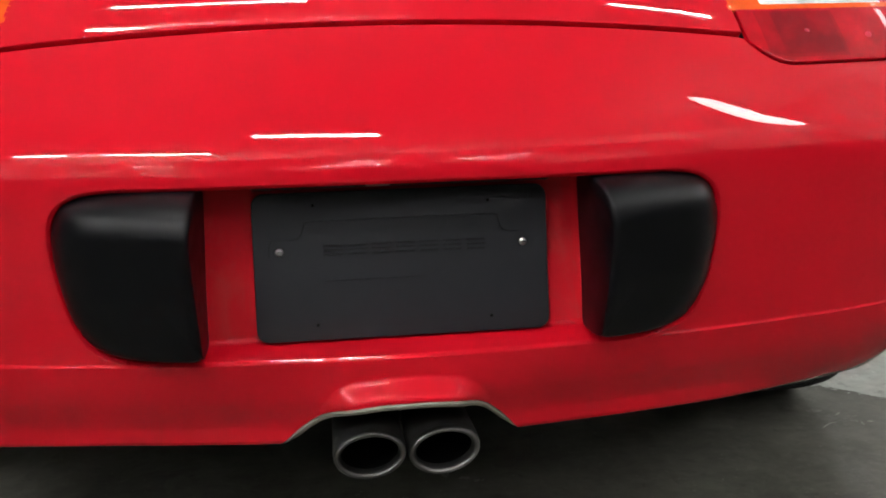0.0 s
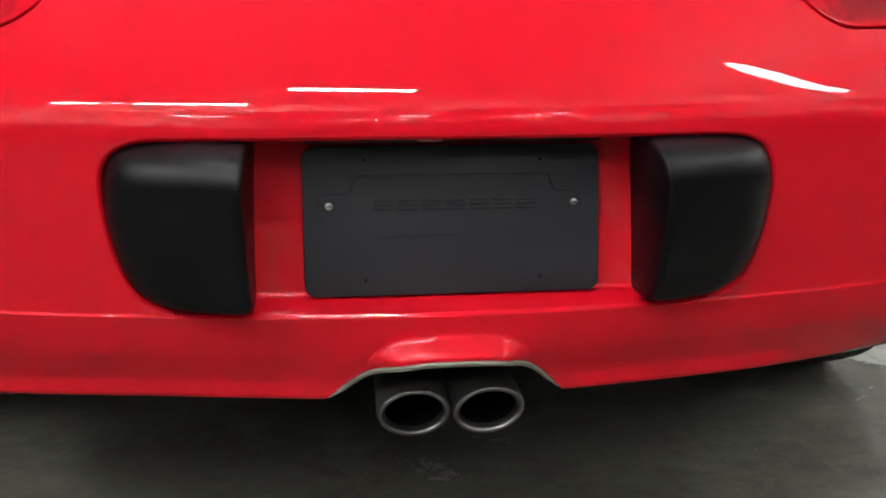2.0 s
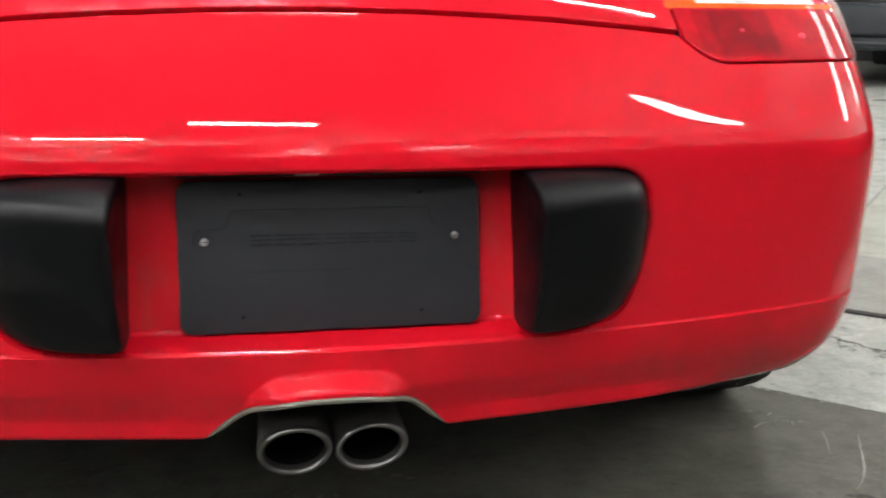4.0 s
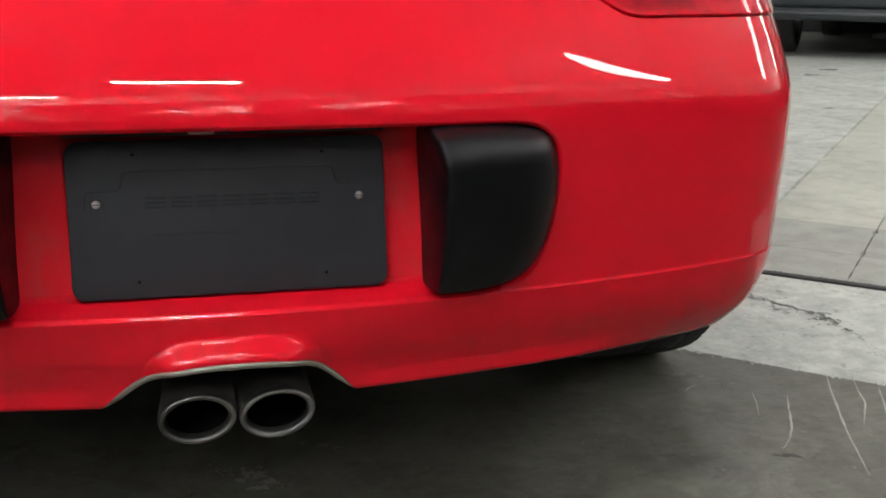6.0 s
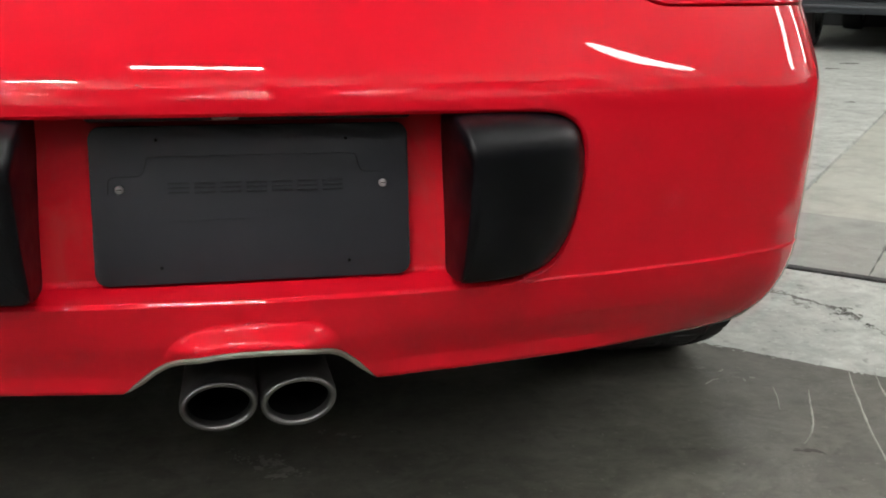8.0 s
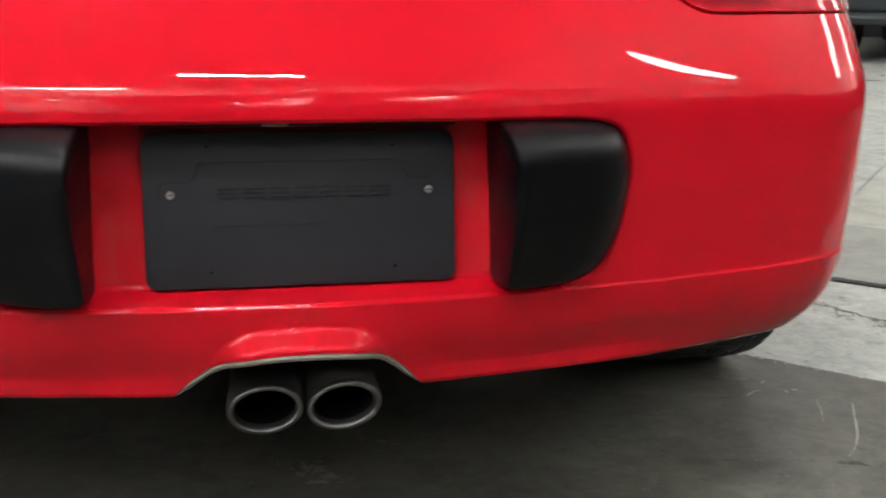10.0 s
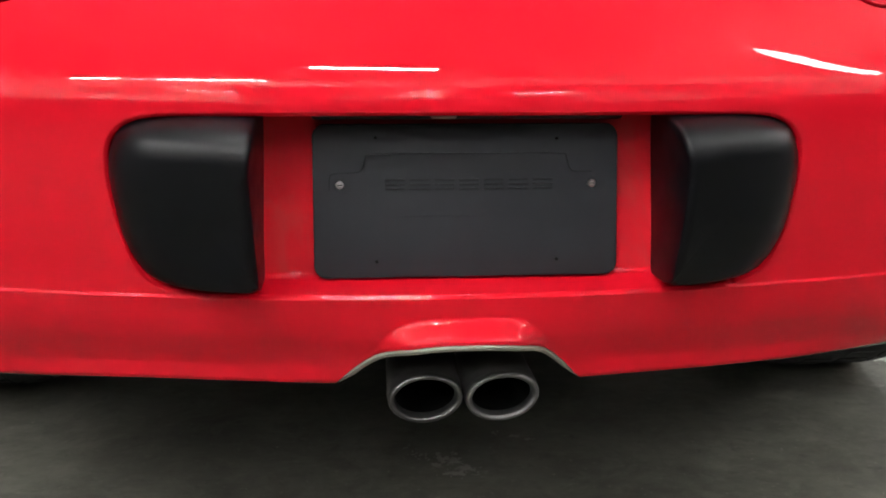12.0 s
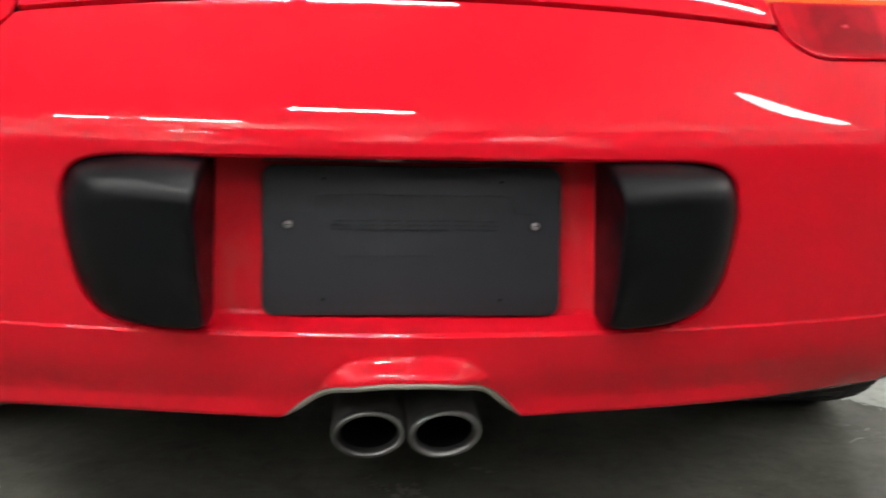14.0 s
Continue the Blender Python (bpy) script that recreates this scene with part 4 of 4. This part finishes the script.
def guard(side):
    """A padded black block that fills one end of the recess."""
    half = [(.201, .409), (.201, .45), (.200, .50), (.199, .55), (.200, .570), (.206, .5755), (.23, .5770), (.27, .5765), (.318, .5705), (.3385, .5590),
            (.3475, .538), (.3485, .515), (.3440, .485), (.3352, .447), (.318, .4180), (.2965, .4060), (.27, .4018), (.235, .4015), (.212, .4020), (.203, .405)]
    crest = [(.2060, .418), (.2075, .46), (.2095, .50), (.2110, .520), (.214, .530), (.220, .534), (.243, .535), (.268, .5345), (.287, .532), (.2975, .526),
             (.303, .516), (.304, .502), (.301, .482), (.295, .452), (.287, .428), (.275, .4155), (.256, .4095), (.234, .4085), (.215, .4105), (.2085, .415)]
    if side < 0:
        crest = [(a - .0045 * min(1, max(0, (.235 - a) / .02)), b) for a, b in crest]
    base, top = smooth_line(half, 5, True), smooth_line(crest, 5, True)
    rings = []
    for t in np.linspace(0, 1, 18):
        f = t * math.pi / 2
        roof = np.clip((base[:, 1] - .48) / .095, 0, 1)
        roof = roof * roof * (3 - 2 * roof) * .18
        inner = .62 * np.clip((.214 - base[:, 0]) / .010, 0, 1) * np.clip((base[:, 1] - .400) / .035, 0, 1) * np.clip((.568 - base[:, 1]) / .02, 0, 1)
        go = (1 - math.cos(f)) ** 1.5
        go = go * (1 - roof) + t * roof
        go = go * (1 - inner) + t * inner
        mid = base + (top - base) * go[:, None]
        y0, y1 = .012 + (base[:, 1] - .5) * .17, -.088 + .32 * (mid[:, 0] - .2) + .09 * (.53 - mid[:, 1]) + .3 * np.maximum(0, .47 - mid[:, 1]) ** 1.2
        y = y0 + (y1 - y0) * ((math.sin(f) * (1 - roof) + (.38 + .62 * t - .38 * (1 - t) ** 6) * roof) * (1 - inner) + t * inner)
        rings.append(np.stack([side * mid[:, 0], y, mid[:, 1]], 1))
    cen = rings[-1].mean(0) + (0, -.003, 0)
    for k in (.75, .45, .15):
        r = cen + (rings[17] - cen) * (k, k, k)
        rings.append(r)
    if side < 0:
        rings = [r[::-1] for r in rings]
    me = ring_mesh("bumper_guard", rings, BLACK_PAD, True, True)
    ob = part_mesh("bumper_guard", me, car, "black plastic bumper pad")
    ob.matrix_local = BACK


guard(1)
guard(-1)

# number plate cover, leaning with the recess
PLATE = pose(0, -0.0015, 0.4835, -10, 0, 0)
plate = tagged(empty("plate_cover", PLATE), "dark grey plastic number plate cover on a red car", "plate cover")


def rounded_box(w, h, d, r, y):
    """A sheet w wide and h high with round corners, its face at y = y, as rings."""
    def loop(ins, yy):
        out = []
        rr = max(r - ins, 0.0005)
        for cx, cz, a0 in ((1, 1, 0), (-1, 1, 90), (-1, -1, 180), (1, -1, 270)):
            for a in range(0, 91, 15):
                q = radians(a0 + a)
                out.append((cx * (w / 2 - ins - rr) + rr * math.cos(q), yy, cz * (h / 2 - ins - rr) + rr * math.sin(q)))
        return out[::-1]
    return [loop(0, y + d), loop(0, y + 0.0012), loop(0.0004, y + 0.0004), loop(0.0014, y)]


part_mesh("plate_sheet", ring_mesh("plate_sheet", rounded_box(.312, .156, .006, .013, 0), PLATE_PLASTIC, True, True), plate)


def plate_line(pts, w):
    """A fine raised line on the plate."""
    line = smooth_line(pts, 6)
    d = np.gradient(line, axis=0)
    d /= np.linalg.norm(d, axis=1, keepdims=True)
    n = np.stack([-d[:, 1], d[:, 0]], 1) * w / 2
    verts, faces = [], []
    for p, q in zip(line, n):
        verts += [(p[0] - q[0], 0.0002, p[1] - q[1]), (p[0] - q[0] * .4, -.0007, p[1] - q[1] * .4), (p[0] + q[0] * .4, -.0007, p[1] + q[1] * .4), (p[0] + q[0], 0.0002, p[1] + q[1])]
    for i in range(len(line) - 1):
        for j in range(3):
            faces.append((4 * i + j, 4 * i + j + 1, 4 * i + j + 5, 4 * i + j + 4))
    part_mesh("relief_line", mesh_of("relief_line", verts, faces, PLATE_MARK), plate)


plate_line([(-.140, .012), (-.1385, .026), (-.130, .0285), (-.112, .029), (-.106, .033), (-.103, .043), (-.097, .0475), (-.05, .048), (.05, .048), (.097, .0475), (.103, .043), (.106, .033), (.112, .029), (.130, .0285)], .0012)
plate_line([(-.086, -.016), (-.03, -.0155), (.02, -.0155)], .0007)
for k in range(7):
    x = -.073 + k * .0252
    for z in (.0119, .0165, .0211):
        part("relief_bar", box_bm(x, -.0002, z, .0205, .0012, .0021, .0004, 1), PLATE_MARK, plate, smooth=False)
for x in (-.129, .129):
    bm = bmesh.new()
    bmesh.ops.create_uvsphere(bm, u_segments=16, v_segments=8, radius=.0042)
    bmesh.ops.scale(bm, vec=(1, .55, 1), verts=bm.verts[:])
    bmesh.ops.translate(bm, vec=(x, -.0006, .0165), verts=bm.verts[:])
    screw = part("screw", bm, STEEL, plate, "bright steel screw head")
    # black bar painted in for the shade in the slot
    part("screw_slot", box_bm(x, -.0027, .0165, .0052, .0006, .0009), SOOT_AND_SHADE, screw, smooth=False)
# Black discs on the face give the shade inside the holes.
for x, z in ((-.0925, .064), (.0925, .0625), (-.0925, -.0615), (.0925, -.0615)):
    part("plate_hole", cyl_bm(.0016, .0012, pose(x, -.0002, z, 90, 0, 0), 10), SOOT_AND_SHADE, plate, smooth=False)


# black block above the plate, in place of the recess top's shade and gap
shade_block = car_bm("recess_shade_block", box_bm(.0055, .010, .5735, .312, .044, .013, .005, 3), BLACK_PAD, None, "black block standing in for the shade and gap above the number plate")
# pale piece in place of a lamp's glint on the red recess top
part("glint_piece", box_bm(-.020, -.0115, .5712, .026, .008, .006, .0028, 4), LENS_GLINT, shade_block, "pale piece standing in for a glint above the plate")

# ---- exhaust ----
def arch_trim():
    edge = [p for p in arch_edge if p[2] > .2945]
    if edge[0][0] > edge[-1][0]:
        edge = edge[::-1]
    line = np.array(edge)
    ker = np.ones(5) / 5
    pad = np.vstack([line[:1]] * 2 + [line] + [line[-1:]] * 2)
    line = np.stack([np.convolve(pad[:, c], ker, "valid") for c in range(3)], 1)
    d = np.gradient(line, axis=0)
    d[:, 1] = 0
    d /= np.linalg.norm(d, axis=1, keepdims=True)
    down = np.stack([d[:, 2], 0 * d[:, 0], -d[:, 0]], 1)
    n = len(line)
    taper = np.clip(np.minimum(np.arange(n), n - 1 - np.arange(n)) / 8.0, 0.15, 1)[:, None]
    rings = [line + down * 0.0005 + (0, .003, 0), line + down * .0003 + (0, -.0025, 0), line + down * .0022 * taper + (0, -.0038, 0),
             line + down * .0052 * taper + (0, -.0025, 0), line + down * .0056 * taper + (0, .003, 0), line + down * .0056 * taper + (0, .012, 0)]
    ob = part_mesh("exhaust_trim", ring_mesh("exhaust_trim", rings, TRIM_RUBBER, False), car, "pale grey rubber edging round the exhaust cut-out")
    ob.matrix_local = BACK
    rings = [line + (0, .001, 0), line + (0, .03, 0) + down * .001, line + (0, .07, 0) + down * .004, line + (0, .16, 0) + down * .008]
    ob = part_mesh("arch_liner", ring_mesh("arch_liner", rings, UNDER, False), car, "black liner of the exhaust cut-out")
    ob.matrix_local = BACK


arch_trim()
exhaust = tagged(empty("exhaust", pose(-0.0045, 0.2, 0.2812)), "twin oval metal tail pipes under a red bumper", "exhaust")


def tail_pipe(cx, lean):
    c, k = math.cos(radians(lean)), math.sin(radians(lean))

    def oval(a, b, y):
        return [(cx + a * math.cos(q) * c - b * math.sin(q) * k, y - 0.2, a * math.cos(q) * k + b * math.sin(q) * c) for q in np.linspace(0, 2 * math.pi, 48, endpoint=False)]
    outer = [oval(.035, .0245, .17), oval(.0378, .0262, .06), oval(.0391, .0274, .0), oval(.0397, .0279, -.018), oval(.0393, .0275, -.0275)]
    rim = [oval(.0393, .0275, -.0272), oval(.0391, .0273, -.0315), oval(.0384, .0266, -.0352), oval(.0364, .0247, -.0378),
           oval(.0338, .0223, -.0374), oval(.0320, .0206, -.0338), oval(.0312, .0200, -.024)]
    bore = [oval(.0312, .0200, -.024), oval(.031, .0198, .02), oval(.030, .019, .12)]
    pipe = part_mesh("tail_pipe", ring_mesh("tail_pipe", outer, TIP_DARK), exhaust, "sooty oval tail pipe")
    part_mesh("rim", ring_mesh("rim", rim, TIP_METAL), pipe, "rolled grey metal rim")
    part_mesh("bore", ring_mesh("bore", bore, SOOT_AND_SHADE, True, True), pipe)


tail_pipe(-.0395, 4)
tail_pipe(.0410, 8)
part("muffler", box_bm(0, .15, .02, .62, .26, .14, .05, 4), TIP_DARK, exhaust, "dark sooty silencer")
car_bm("undertray", box_bm(0, 2.1, .225, 1.36, 3.4, .05, .02), UNDER, None, "black underbody")
car_bm("rear_beam", box_bm(0, .30, .40, 1.2, .28, .16, .03), UNDER)


# ---- wheels ----
def make_wheel():
    w = empty("wheel")
    prof = [(-.105, .215), (-.118, .235), (-.122, .262), (-.115, .292), (-.102, .308), (-.085, .3135), (.085, .3135), (.102, .308), (.115, .292), (.122, .262), (.118, .235), (.105, .215)]
    rings = [[(x, r * math.cos(q), r * math.sin(q)) for q in np.linspace(0, 2 * math.pi, 72, endpoint=False)] for x, r in prof]
    tyre = part_mesh("tyre", ring_mesh("tyre", rings, RUBBER), w, "black road tyre")
    verts, faces = [], []
    for k in range(52):
        for c, (x0, x1, sk) in enumerate(((-.108, -.066, .5), (-.058, -.006, .2), (.006, .058, -.2), (.066, .108, -.5))):
            q0 = 2 * math.pi * (k + .08) / 52
            q1 = 2 * math.pi * (k + .78) / 52
            o = len(verts)
            for r, ins in ((.306, 0), (.3152, .002)):
                for x, q in ((x0 + ins, q0), (x1 - ins, q0 + sk * .05), (x1 - ins, q1 + sk * .05), (x0 + ins, q1)):
                    rr = r - (0.006 if abs(x) > .1 else 0)
                    verts.append((x, rr * math.cos(q), rr * math.sin(q)))
            faces += [(o + 4, o + 5, o + 6, o + 7)] + [(o + i, o + (i + 1) % 4, o + 4 + (i + 1) % 4, o + 4 + i) for i in range(4)]
    part_mesh("tread", mesh_of("tread", verts, faces, RUBBER, False), tyre)
    rimr = [[(x, r * math.cos(q), r * math.sin(q)) for q in np.linspace(0, 2 * math.pi, 60, endpoint=False)] for x, r in ((.108, .222), (.112, .214), (.10, .205), (.05, .195), (-.10, .20), (-.108, .222))]
    rim = part_mesh("rim", ring_mesh("rim", rimr, ALLOY), w, "silver alloy rim")
    for k in range(5):
        part("spoke", box_bm(.07, 0, .105, .03, .05, .19, .008, 2), ALLOY, rim).matrix_local = pose(0, 0, 0, 72 * k, 0, 0)
    part("hub", cyl_bm(.045, .07, pose(.06, 0, 0, 0, 90, 0), 20), ALLOY, rim)
    return w


wheel = make_wheel()
wheel.parent = car
wheel.matrix_local = BACK @ pose(.738, WHEEL_Y[0], WHEEL_Z)
for x, y, turn in ((-.738, WHEEL_Y[0], 180), (.75, WHEEL_Y[1], 0), (-.75, WHEEL_Y[1], 180)):
    copy_thing(wheel, BACK @ pose(x, y, WHEEL_Z, 0, 0, turn))


# ---- the van at the far side ----
def van():
    base = Matrix.Translation(local(7.25, -0.575)) @ Matrix.Rotation(TH - math.pi / 2, 4, "Z")
    v = tagged(empty("van", base), "white van with a dark grey bumper parked across the garage", "van")
    part("body", box_bm(0, 2.45, 1.28, 1.86, 4.6, 1.06, .12, 4), VAN_WHITE, v, "white painted body")
    part("sill", box_bm(0, 2.5, .56, 1.82, 4.3, .42, .05, 3), VAN_GREY, v)
    front = part("bumper", box_bm(0, .16, .60, 1.92, .42, .30, .05, 3), VAN_GREY, v, "dark grey plastic bumper")
    part("bumper_lip", box_bm(0, .17, .40, 1.86, .36, .13, .04, 3), VAN_GREY, front)
    part("bumper_strip", box_bm(0, -.035, .40, 1.84, .02, .022, .006), VAN_TRIM, front)
    part("windscreen", box_bm(0, .16, 1.45, 1.5, .02, .5, .008), GLASS, v)
    for x in (-.82, .82):
        part("indicator", box_bm(x, .135, .83, .2, .06, .09, .02, 2), LENS_AMBER, v, "amber corner lamp")
    part("underbody", box_bm(0, 2.4, .40, 1.3, 3.9, .16, .04), UNDER, v)
    part("tow_eye", box_bm(.1, .5, .2, .16, .1, .06, .02), UNDER, v)
    for y in (.75, 4.1):
        for x, turn in ((.8, 0), (-.8, 180)):
            w = copy_thing(wheel, pose(x, y, WHEEL_Z, 0, 0, turn))
            w.parent = v


van()
